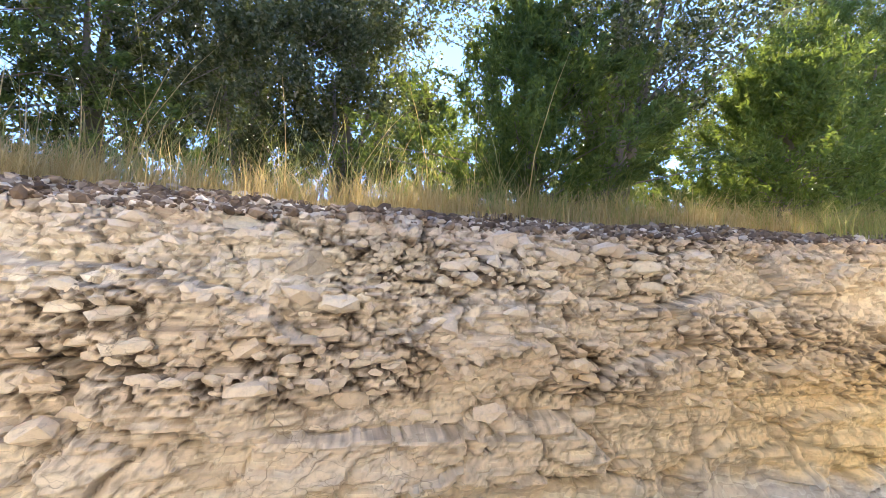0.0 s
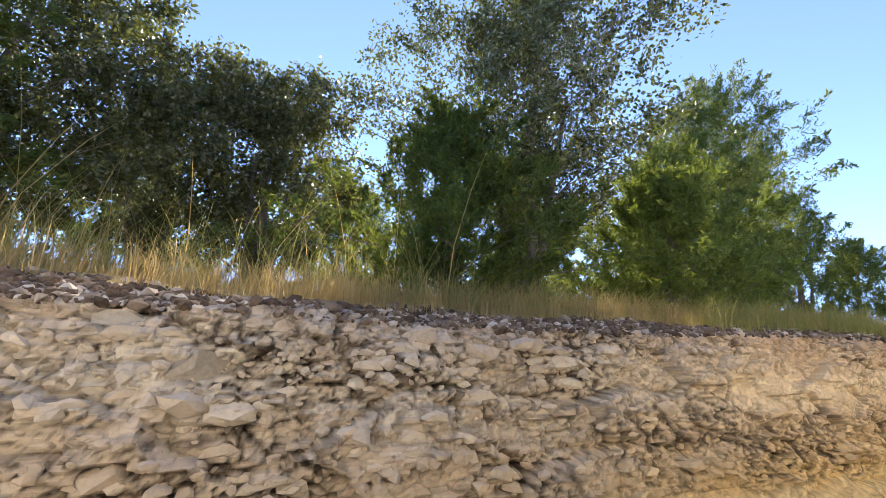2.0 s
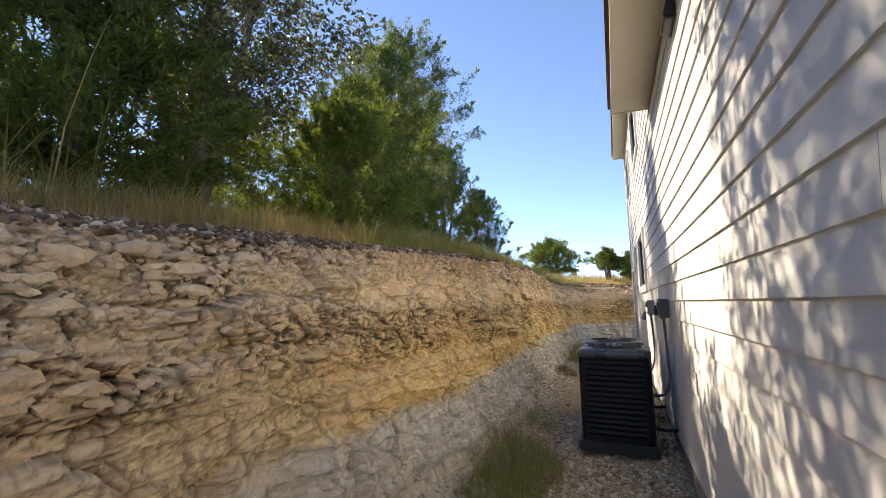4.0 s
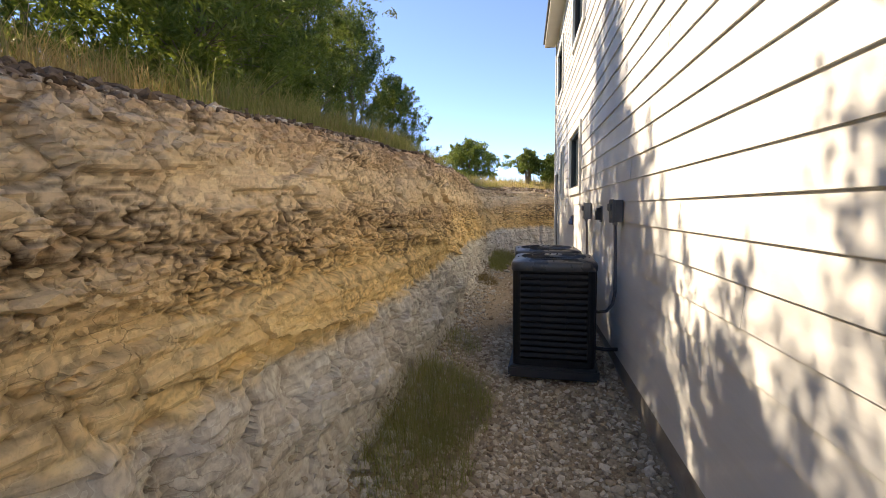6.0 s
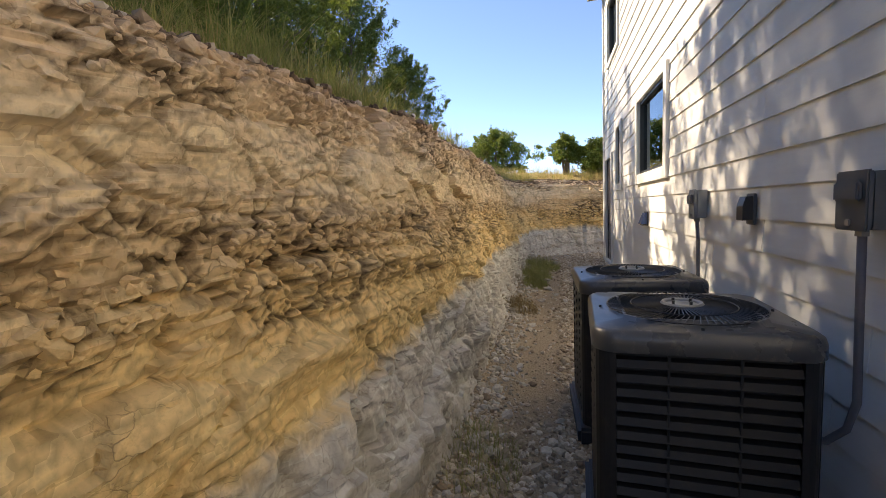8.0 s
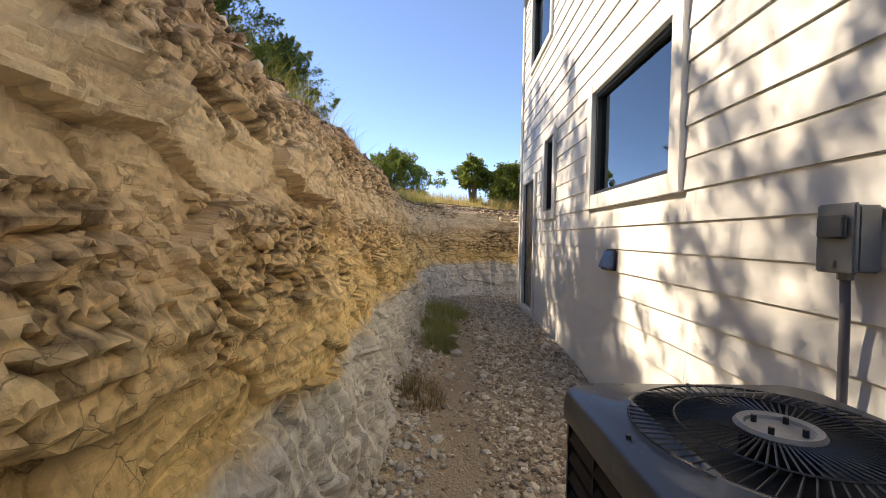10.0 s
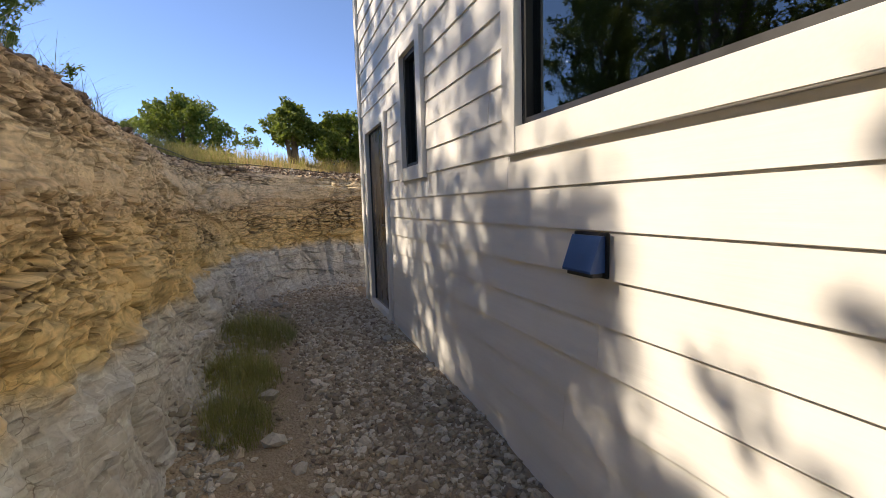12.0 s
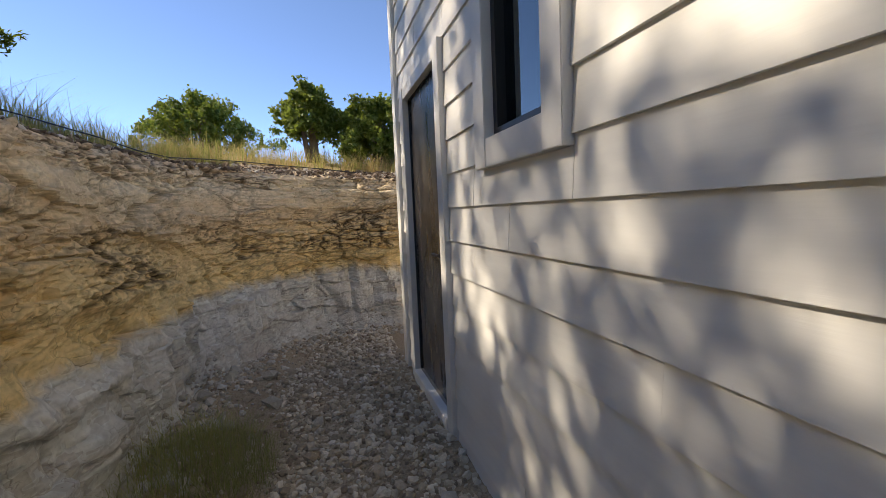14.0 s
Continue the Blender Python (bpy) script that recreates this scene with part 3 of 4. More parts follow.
def build_rubble():
    """Small stones that stick out of the rubble beds."""
    n = 4200
    s = RNG.uniform(-3.2, 15.0, n)
    f = np.where((RNG.random(n) < 0.55) | (s < 1.2), RNG.uniform(0.88, 1.0, n), RNG.uniform(0.60, 0.70, n))
    f = np.where((s < 1.2) & (RNG.random(n) < 0.5), RNG.uniform(0.68, 0.95, n), f)
    keep = (RNG.random(n) < np.clip(1.3 - 0.09 * np.maximum(s, 0), 0.25, 1))
    s, f = s[keep], f[keep]
    co, _ = bank_surface(s, f, np.interp(f, PROFILE_F, PROFILE_D))
    size = np.clip(RNG.lognormal(-3.4, 0.42, len(s)), 0.02, 0.09)
    return scatter_stones("rubble", co, size, ROCK, "small limestone pieces in the rubble beds", "rubble", parent=bank)


build_rubble()


def build_talus():
    """Crumbs washed down to the foot of the cut."""
    n = 5200
    s = RNG.uniform(-1.0, 16.5, n)
    x, y, nx, ny = foot(s)
    back = RNG.normal(-0.03, 0.11, n) - 0.12 * RNG.random(n) ** 2
    px, py = x + nx * back, y + ny * back
    size = np.clip(RNG.lognormal(-3.5, 0.5, n), 0.012, 0.11)
    p = np.stack([px, py, ground_at(px, py) + np.maximum(back, 0) * 1.6 + size * 0.1], -1)
    return scatter_stones("talus", p, size, PALESTONE, "pale crumbs of rock along the bank's foot", "talus", parent=bank)


build_talus()


def boulder(s, f, w, h, d, seed, label):
    """A pale block that sits in the rubble."""
    bm = unit_stone(seed * 11, 1.0, 7)
    bmesh.ops.subdivide_edges(bm, edges=bm.edges[:], cuts=2, use_grid_fill=True)
    for v in bm.verts:
        v.co += 0.16 * noise.noise_vector(v.co * 2.1 + Vector((seed, 0, 0))) + 0.06 * noise.noise_vector(v.co * 6 + Vector((0, seed, 0)))
    ob = part("boulder", bm, PALESTONE, bank, label)
    co, _ = bank_surface(np.array([s]), np.array([f]), np.interp(np.array([f]), PROFILE_F, PROFILE_D))
    ob.matrix_basis = Matrix.Translation(Vector(co[0]) + Vector((0, 0.04, 0))) @ pose(0, 0, 0, -8, 3 * (seed % 3 - 1), 0) @ Matrix.Diagonal((w, d, h, 1))


boulder(-0.62, 0.88, 0.50, 0.26, 0.20, 3, "large pale limestone block in the rubble")
boulder(-0.85, 0.975, 0.30, 0.10, 0.20, 4, "flat white limestone slab at the lip")
boulder(0.60, 0.955, 0.17, 0.15, 0.16, 5, "white limestone block in the rubble")
boulder(-1.15, 0.99, 0.13, 0.09, 0.12, 6, "rounded pale stone at the lip")

# ---- the house ----
WALL, PITCH, LINE = -0.49, 0.1715, 1.94   # the siding's face, the boards' spacing and one board's lower edge
END = 12.66                                # far corner
START = -7.0
EAVE_1, EAVE_2, STEP = 4.06, 5.92, 5.06    # low eave up to STEP, high eave beyond it

# openings within their trim: x0, x1, z0, z1
OPENINGS = {"window_1": (7.53, 8.88, 2.05, 2.94), "window_2": (10.31, 10.74, 2.02, 2.94), "window_3": (10.62, 11.82, 4.32, 5.35),
            "window_4": (7.30, 8.60, 4.42, 5.35), "door_1": (11.44, 12.27, 0.58, 2.55)}
TRIM_W = {"window_1": 0.12, "window_2": 0.11, "window_3": 0.09, "window_4": 0.09, "door_1": 0.10}


def wall_with_holes(name, label):
    """The sheathed wall behind the boards, pierced by the openings."""
    bm = bmesh.new()
    def fill(x0, x1, z1, holes):
        xs = sorted({x0, x1, *(h[k] for h in holes for k in (0, 1))})
        for a, b in zip(xs, xs[1:]):
            blocked = sorted((h[2], h[3]) for h in holes if h[0] < (a + b) / 2 < h[1])
            low = 0.42
            for h0, h1 in blocked:
                box(a, b, WALL - 0.16, WALL - 0.018, low, h0, bm=bm)
                low = h1
            box(a, b, WALL - 0.16, WALL - 0.018, low, z1, bm=bm)
    fill(START, STEP, EAVE_1 + 0.02, [])
    fill(STEP, END - 0.02, EAVE_2 + 0.02, list(OPENINGS.values()))
    me = bpy.data.meshes.new(name)
    bm.to_mesh(me)
    bm.free()
    me.materials.append(CORE)
    return tagged(new(name, me), label, "wall", kind="structure")


wall_south = wall_with_holes("wall_south", "off-white painted horizontal lap siding wall of the house")


def plain_box(name, material, dims, label, category, bevel=0.0):
    bm = box(*dims, bevel)
    me = bpy.data.meshes.new(name)
    bm.to_mesh(me)
    bm.free()
    me.materials.append(material)
    return tagged(new(name, me), label, category, kind="structure")


plain_box("foundation", CONCRETE, (START, END - 0.03, -8.0, WALL - 0.022, -0.4, 0.40), "grey concrete foundation below the siding", "foundation", 0.01)
plain_box("wall_east", TRIM, (END - 0.16, END - 0.005, -8.0, WALL - 0.17, 0.41, EAVE_2), "off-white end wall of the house", "wall")
plain_box("wall_west", TRIM, (START, START + 0.15, -8.0, WALL - 0.17, 0.41, EAVE_1), "off-white near end wall of the house", "wall")
plain_box("wall_north", TRIM, (START, END, -8.2, -8.01, 0.3, EAVE_1), "plain back wall of the house", "wall")
plain_box("wall_step", SIDING, (STEP, STEP + 0.15, -8.0, WALL - 0.17, EAVE_1, EAVE_2), "off-white wall above the lower roof", "wall")
plain_box("floor_upper", ROOM, (STEP + 0.16, END - 0.17, -7.9, WALL - 0.17, 3.15, 3.45), "floor between the two storeys", "floor")
plain_box("wall_room", ROOM, (STEP, END - 0.17, -4.2, -4.05, 0.41, EAVE_2), "plain inner wall behind the windows", "wall")
plain_box("ceiling", ROOM, (STEP + 0.16, END - 0.17, -7.9, WALL - 0.17, EAVE_2 - 0.15, EAVE_2 - 0.05), "plain upper ceiling inside the house", "ceiling")
plain_box("trim", TRIM, (END - 0.10, END + 0.022, WALL - 0.11, WALL + 0.022, 0.43, EAVE_2), "off-white vertical corner trim board", "trim", 0.003)


def roof(name, x0, x1, eave, reach, label):
    """Soffit, fascia, gutter edge and a sloping roof."""
    ob = tagged(new(name), label, "roof", kind="structure")
    part("soffit", box(x0, x1, WALL - 0.02, WALL + reach, eave, eave + 0.02), SOFFIT, ob, "beige painted soffit")
    part("fascia", box(x0, x1, WALL + reach, WALL + reach + 0.025, eave - 0.015, eave + 0.17), SOFFIT, ob)
    part("end_board", box(x1, x1 + 0.022, WALL - 0.02, WALL + reach + 0.025, eave - 0.012, eave + 0.19), SOFFIT, ob)
    part("covering", prism([(WALL + reach + 0.06, eave + 0.19), (WALL + reach + 0.06, eave + 0.215), (-4.2, eave + 1.75), (-8.6, eave + 0.2), (-8.6, eave + 0.1), (-4.2, eave + 1.62)], "x", x0, x1 + 0.06), ROOFING, ob, "grey roofing")
    part("gutter_edge", box(x0, x1 + 0.03, WALL + reach + 0.027, WALL + reach + 0.062, eave + 0.07, eave + 0.19, 0.006), BLACK_FRAME, ob, "dark metal drip edge")
    return ob


roof("roof_low", START - 0.3, STEP, EAVE_1, 0.38, "low eave with beige soffit and dark drip edge")
roof("roof_high", STEP - 0.3, END + 0.12, EAVE_2, 0.27, "high eave with beige soffit and dark drip edge")


def window(name, x0, x1, z0, z1, w, label):
    """Trim boards, black frame, glass and a sill, set in the wall."""
    ob = tagged(new(name), label, "window", kind="structure")
    f = WALL + 0.026
    part("trim_side", box(x0 - w, x0, WALL - 0.02, f, z0 - w, z1 + w * 0.6, 0.003), TRIM, ob)
    part("trim_side", box(x1, x1 + w, WALL - 0.02, f, z0 - w, z1 + w * 0.6, 0.003), TRIM, ob)
    part("trim_head", box(x0, x1, WALL - 0.02, f - 0.003, z1, z1 + w * 0.6, 0.003), TRIM, ob)
    part("window_sill", box(x0, x1, WALL - 0.02, f - 0.003, z0 - w, z0, 0.003), TRIM, ob)
    fr = bmesh.new()
    t, y0, y1 = 0.035, WALL - 0.10, WALL - 0.015
    box(x0, x0 + t, y0, y1, z0, z1, bm=fr), box(x1 - t, x1, y0, y1, z0, z1, bm=fr)
    box(x0 + t, x1 - t, y0, y1, z0, z0 + t, bm=fr), box(x0 + t, x1 - t, y0, y1, z1 - t, z1, bm=fr)
    part("window_frame", fr, BLACK_FRAME, ob, "black vinyl frame")
    pane = part("pane", box(x0 + t, x1 - t, WALL - 0.062, WALL - 0.054, z0 + t, z1 - t), GLASS, ob, "dark reflecting glass")
    pane.visible_shadow = False
    return ob


for key, text in (("window_1", "wide ground-floor window with black frame and off-white trim"), ("window_2", "narrow ground-floor window with black frame and off-white trim"),
                  ("window_3", "upper window with black frame reflecting the sky"), ("window_4", "upper window with black frame below the high eave")):
    window(key, *OPENINGS[key], TRIM_W[key], text)


def door():
    x0, x1, z0, z1 = OPENINGS["door_1"]
    w, f = TRIM_W["door_1"], WALL + 0.024
    ob = tagged(new("door_1"), "dark stained closed house door in off-white trim", "door", kind="structure")
    part("trim_side", box(x0 - w, x0, WALL - 0.02, f, z0 - 0.12, z1 + 0.08, 0.003), TRIM, ob)
    part("trim_side", box(x1, x1 + w, WALL - 0.02, f, z0 - 0.12, z1 + 0.08, 0.003), TRIM, ob)
    part("trim_head", box(x0, x1, WALL - 0.02, f - 0.003, z1, z1 + 0.08, 0.003), TRIM, ob)
    part("threshold", box(x0, x1, WALL - 0.10, f + 0.01, z0 - 0.12, z0 - 0.002, 0.004), TRIM, ob)
    leaf = part("door_leaf", box(x0 + 0.012, x1 - 0.012, WALL - 0.075, WALL - 0.03, z0 + 0.008, z1 - 0.008, 0.004), DOOR_DARK, ob, "dark door leaf with streaky gloss")
    jamb = bmesh.new()
    box(x0, x0 + 0.011, WALL - 0.10, WALL - 0.018, z0, z1, bm=jamb), box(x1 - 0.011, x1, WALL - 0.10, WALL - 0.018, z0, z1, bm=jamb), box(x0 + 0.011, x1 - 0.011, WALL - 0.10, WALL - 0.018, z1 - 0.007, z1, bm=jamb)
    part("jamb", jamb, BLACK_FRAME, ob)
    part("door_handle", tube([(x0 + 0.07, WALL - 0.03, 1.5), (x0 + 0.07, WALL + 0.015, 1.5), (x0 + 0.18, WALL + 0.02, 1.5)], 0.010), BLACK_FRAME, leaf, "dark lever handle")
    return ob


door()


def siding():
    """Each board is a lap: thick lower edge, thin upper edge tucked behind the next."""
    rnd = random.Random(4)
    blocks = [(v[0] - TRIM_W[k], v[1] + TRIM_W[k], v[2] - (0.12 if k == "door_1" else TRIM_W[k]), v[3] + (0.08 if k == "door_1" else TRIM_W[k] * 0.6)) for k, v in OPENINGS.items()]
    first = LINE - PITCH * 9
    for row in range(34):
        z0 = first + row * PITCH
        z1 = z0 + PITCH + 0.012
        if z0 > EAVE_2:
            break
        right = END - 0.104
        left = START if z1 < EAVE_1 + 0.1 else STEP + 0.02
        x = left - rnd.uniform(0, 3.4)
        while x < right:
            a, b = max(x, left), min(x + 3.66, right)
            x += 3.66
            if b - a < 0.02:
                continue
            spans = [(a, b, z0, z1)]
            for h0, h1, q0, q1 in blocks:
                fresh = []
                for p0, p1, s0, s1 in spans:
                    if h1 <= p0 or h0 >= p1 or q1 <= s0 or q0 >= s1:
                        fresh.append((p0, p1, s0, s1))
                        continue
                    if h0 - p0 > 0.01:
                        fresh.append((p0, h0 - 0.002, s0, s1))
                    if p1 - h1 > 0.01:
                        fresh.append((h1 + 0.002, p1, s0, s1))
                    c0, c1 = max(p0, h0 - 0.002), min(p1, h1 + 0.002)
                    if q0 - s0 > 0.015 and c1 - c0 > 0.01:
                        fresh.append((c0, c1, s0, q0 - 0.001))
                    elif s1 - q1 > 0.015 and c1 - c0 > 0.01:
                        fresh.append((c0, c1, q1 + 0.001, s1))
                spans = fresh
            for p0, p1, s0, s1 in spans:
                def face_y(z):
                    return WALL - 0.0115 * (z - z0) / PITCH
                j = rnd.uniform(-0.0012, 0.0012)
                outline = [(WALL - 0.017, s0), (face_y(s0) + j, s0), (face_y(s0) + j, s0 + 0.002), (face_y(s1) + j, s1), (WALL - 0.017, s1)]
                part("siding_board", prism(outline, "x", p0 + 0.0012, p1 - 0.0012), SIDING, wall_south)


# ---- fittings on the wall ----
def vent_hood(name, x, z, w, h, material, label):
    ob = thing(name, (x, WALL, z), label, "wall vent")
    part("flange", box(-w / 2 - 0.012, w / 2 + 0.012, 0.0, 0.012, -h / 2, h / 2 + 0.012, 0.003), BLACK_FRAME, ob)
    hood = prism([(0.012, h / 2), (0.030, h / 2), (0.075, -h * 0.30), (0.075, -h * 0.36), (0.012, -h * 0.36)], "x", -w / 2, w / 2)
    part("hood", hood, material, ob, "sloping cover")
    part("throat", box(-w / 2 + 0.008, w / 2 - 0.008, 0.013, 0.060, -h / 2 + 0.004, -h * 0.365, 0.002), BLACK_FRAME, ob)
    return ob


vent_hood("dryer_vent", 8.385, 1.505, 0.155, 0.15, BLUE_HOOD, "blue-filmed vent hood with black flange on the siding")
vent_hood("eave_vent", 2.85, 3.80, 0.24, 0.22, BLACK_FRAME, "black vent hood high under the soffit")


def disconnect(name, x, z, w, h, material, label, hose, group):
    ob = thing(name, (x, WALL, z), label, "electrical box", group)
    part("back_box", box(-w / 2, w / 2, 0.0, 0.070, -h / 2, h / 2, 0.006), material, ob)
    lid = part("cover", box(-w / 2 - 0.006, w / 2 + 0.006, 0.0705, 0.088, -h / 2 - 0.005, h / 2 + 0.006, 0.005), material, ob)
    part("cover_lip", box(-w / 2 + 0.012, w / 2 - 0.012, 0.0885, 0.106, 0.0, h / 2 - 0.03, 0.006), BOX_DARK, lid)
    part("latch", box(-0.012, 0.012, 0.0885, 0.096, -h / 2 + 0.01, -h / 2 + 0.035, 0.003), HUB, lid)
    part("conduit", tube([Vector(p) - Vector((x, WALL, z)) for p in hose], 0.0135, 8), CONDUIT, ob, "grey flexible conduit", True)
    part("nut", tube([(hose[0][0] - x, hose[0][1] - WALL, -h / 2 + 0.01), (hose[0][0] - x, hose[0][1] - WALL, -h / 2 - 0.025)], 0.021, 6), HUB, ob)
    return ob


disconnect("disconnect_box", 4.67, 1.69, 0.15, 0.19, BOX_DARK, "dark grey electrical disconnect box on the siding", [(4.67, -0.44, 1.60), (4.68, -0.45, 1.3), (4.68, -0.455, 0.98), (4.70, -0.44, 0.87), (4.74, -0.40, 0.80), (4.79, -0.34, 0.775), (4.84, -0.28, 0.775)], "disconnect boxes")
disconnect("disconnect_box", 6.39, 1.68, 0.12, 0.20, BOX_GREY, "light grey electrical disconnect box with hinged cover", [(6.39, -0.44, 1.58), (6.395, -0.45, 1.4), (6.40, -0.455, 1.15), (6.36, -0.44, 0.95), (6.30, -0.40, 0.84), (6.2, -0.3, 0.80), (6.1, -0.24, 0.80)], "disconnect boxes")


def wall_cap():
    ob = thing("pipe_cap", (5.62, WALL, 1.65), "dark line-set cover cap on the siding", "pipe cap")
    part("plate", box(-0.05, 0.05, 0, 0.015, -0.085, 0.085, 0.004), BOX_DARK, ob)
    part("snout", prism([(0.0155, 0.07), (0.05, 0.07), (0.065, 0.02), (0.065, -0.06), (0.0155, -0.06)], "x", -0.04, 0.04), BLACK_FRAME, ob)


wall_cap()


# ---- air conditioners ----
def rounded(half, r, n=5):
    pts = []
    for cx, cy, a0 in ((1, 1, 0), (-1, 1, 90), (-1, -1, 180), (1, -1, 270)):
        for k in range(n + 1):
            a = radians(a0 + 90 * k / n)
            pts.append((cx * (half - r) + r * math.cos(a), cy * (half - r) + r * math.sin(a)))
    return pts


def ring_band(bm, loops):
    """Faces between closed loops of vertices."""
    for lo, hi in zip(loops, loops[1:]):
        n = len(lo)
        for i in range(n):
            bm.faces.new((lo[i], lo[(i + 1) % n], hi[(i + 1) % n], hi[i]))


def condenser(at, label):
    """Outdoor unit: pad, base pan, corner posts, louvred sides, coil, top with round fan guard, hub and fan."""
    ob = thing("air_conditioner", at, label, "air conditioner", "condensers beside the wall")
    half, h0, h1 = 0.352, 0.075, 0.93
    part("pad", box(-0.385, 0.385, -0.385, 0.385, -0.06, 0.045, 0.02), PLASTIC_PAD, ob, "black plastic pad")
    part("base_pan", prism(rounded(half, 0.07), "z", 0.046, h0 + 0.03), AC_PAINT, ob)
    part("coil", prism(rounded(half - 0.045, 0.05), "z", h0 + 0.031, h1 - 0.005), AC_BLACK, ob, "black finned coil")
    for cx, cy in ((1, 1), (-1, 1), (-1, -1), (1, -1)):
        r, a0 = 0.07, math.degrees(math.atan2(cy, cx)) - 45
        outer, inner = [], []
        for k in range(6):
            a = radians(a0 + 18 * k)
            outer.append((cx * (half - r) + r * math.cos(a), cy * (half - r) + r * math.sin(a)))
            inner.append((cx * (half - r) + (r - 0.02) * math.cos(a), cy * (half - r) + (r - 0.02) * math.sin(a)))
        part("corner_post", prism(outer + inner[::-1], "z", h0 + 0.031, h1), AC_PAINT, ob)
    rows = 15
    proto = {}
    for side in range(4):
        turn = Matrix.Rotation(radians(90 * side), 4, "Z")
        for k in range(rows):
            z = h0 + 0.06 + k * (h1 - h0 - 0.10) / (rows - 1)
            if "slat" not in proto:
                bm = prism([(half - 0.036, 0.026), (half - 0.012, 0.019), (half - 0.001, -0.006), (half - 0.004, -0.010), (half - 0.016, 0.012), (half - 0.036, 0.018)], "x", -half + 0.072, half - 0.072)
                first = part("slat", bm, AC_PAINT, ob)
                proto["slat"] = first.data
                first.matrix_basis = turn @ Matrix.Translation((0, 0, z))
                continue
            s = new("slat", proto["slat"])
            s.parent, s.matrix_basis = ob, turn @ Matrix.Translation((0, 0, z))
        for u in (-0.11, 0.11):
            bars = part("brace", box(u - 0.004, u + 0.004, half - 0.012, half - 0.003, h0 + 0.032, h1 - 0.002), AC_PAINT, ob)
            bars.matrix_basis = turn
    # top: rounded square outside, round opening inside
    top = bmesh.new()
    n = 48
    outline = rounded(half + 0.012, 0.085, 11)
    def loop(fn, z):
        return [top.verts.new((*fn(i), z)) for i in range(n)]
    def sq(scale):
        return lambda i: (outline[i % n][0] * scale, outline[i % n][1] * scale)
    def circ(r):
        return lambda i: (r * math.cos(math.atan2(outline[i][1], outline[i][0])), r * math.sin(math.atan2(outline[i][1], outline[i][0])))
    ring_band(top, [loop(sq(0.99), h1 - 0.045), loop(sq(1.0), h1 - 0.04), loop(sq(1.0), h1 + 0.005), loop(sq(0.985), h1 + 0.025), loop(sq(0.95), h1 + 0.036), loop(circ(0.312), h1 + 0.04),
                     loop(circ(0.303), h1 + 0.052), loop(circ(0.29), h1 + 0.052), loop(circ(0.283), h1 + 0.035), loop(circ(0.283), h1 - 0.10)])
    bmesh.ops.recalc_face_normals(top, faces=top.faces)
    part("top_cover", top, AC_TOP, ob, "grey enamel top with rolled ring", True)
    c2, s2 = math.cos(0.10), math.sin(0.10)
    wire = part("guard_wire", tube([(0.292, 0, h1 + 0.050), (0.20 * c2, 0.20 * s2, h1 + 0.056), (0.068, 0, h1 + 0.060)], 0.0024, 4), WIRE, ob)
    for k in range(1, 72):
        w = new("guard_wire", wire.data)
        w.parent, w.matrix_basis = ob, Matrix.Rotation(2 * math.pi * k / 72, 4, "Z")
    for r in (0.291, 0.195, 0.076):
        pts = [(r * math.cos(2 * math.pi * k / 40), r * math.sin(2 * math.pi * k / 40), h1 + (0.050 if r > 0.25 else 0.058)) for k in range(41)]
        part("guard_ring", tube(pts, 0.0028, 4), WIRE, ob)
    hub = bmesh.new()
    m = 28
    loops = []
    for r, z in ((0.078, 0.052), (0.081, 0.062), (0.075, 0.070), (0.062, 0.066), (0.058, 0.060), (0.004, 0.062)):
        loops.append([hub.verts.new((r * math.cos(2 * math.pi * k / m), r * math.sin(2 * math.pi * k / m), h1 + z)) for k in range(m)])
    ring_band(hub, loops)
    hub.faces.new(loops[-1])
    bmesh.ops.recalc_face_normals(hub, faces=hub.faces)
    hub_ob = part("fan_hub", hub, HUB, ob, "dusty grey motor plate")
    for k in range(4):
        a = radians(35 + 90 * k)
        part("bolt", tube([(0.045 * math.cos(a), 0.045 * math.sin(a), h1 + 0.058), (0.045 * math.cos(a), 0.045 * math.sin(a), h1 + 0.076)], 0.006, 6), BLACK_FRAME, hub_ob)
    for k in range(3):
        a = 2 * math.pi * k / 3 + 0.4
        blade = bmesh.new()
        ring = []
        for r, w0, w1 in ((0.05, -0.25, 0.25), (0.17, -0.42, 0.42), (0.265, -0.36, 0.50)):
            ring.append([blade.verts.new((r * math.cos(a + w), r * math.sin(a + w), h1 - 0.05 + 0.06 * w)) for w in (w0, (w0 + w1) / 2, w1)])
        for p, q in zip(ring, ring[1:]):
            for i in range(2):
                blade.faces.new((p[i], p[i + 1], q[i + 1], q[i]))
        bmesh.ops.solidify(blade, geom=blade.faces[:], thickness=0.004)
        part("fan_blade", blade, AC_BLACK, ob)
    part("motor", tube([(0, 0, h1 - 0.13), (0, 0, h1 + 0.05)], 0.07, 16), AC_BLACK, ob)
    for k, (bx, by) in enumerate(((0.318, 0.0), (-0.318, 0.0), (0.0, 0.318), (0.0, -0.318))):
        part("screw", tube([(bx, by, h1 + 0.036), (bx, by, h1 + 0.046)], 0.006, 6), BLACK_FRAME, ob)
    part("service_panel", box(-0.30, -0.12, -half - 0.004, -half + 0.03, h0 + 0.035, h1 - 0.05, 0.004), AC_PAINT, ob)
    part("line_set", tube([(-0.1, -half - 0.002, 0.16), (-0.1, -half - 0.12, 0.15), (-0.1, -half - 0.225, 0.16)], 0.017, 8), BLACK_FRAME, ob, "black insulated pipes", True)
    return ob


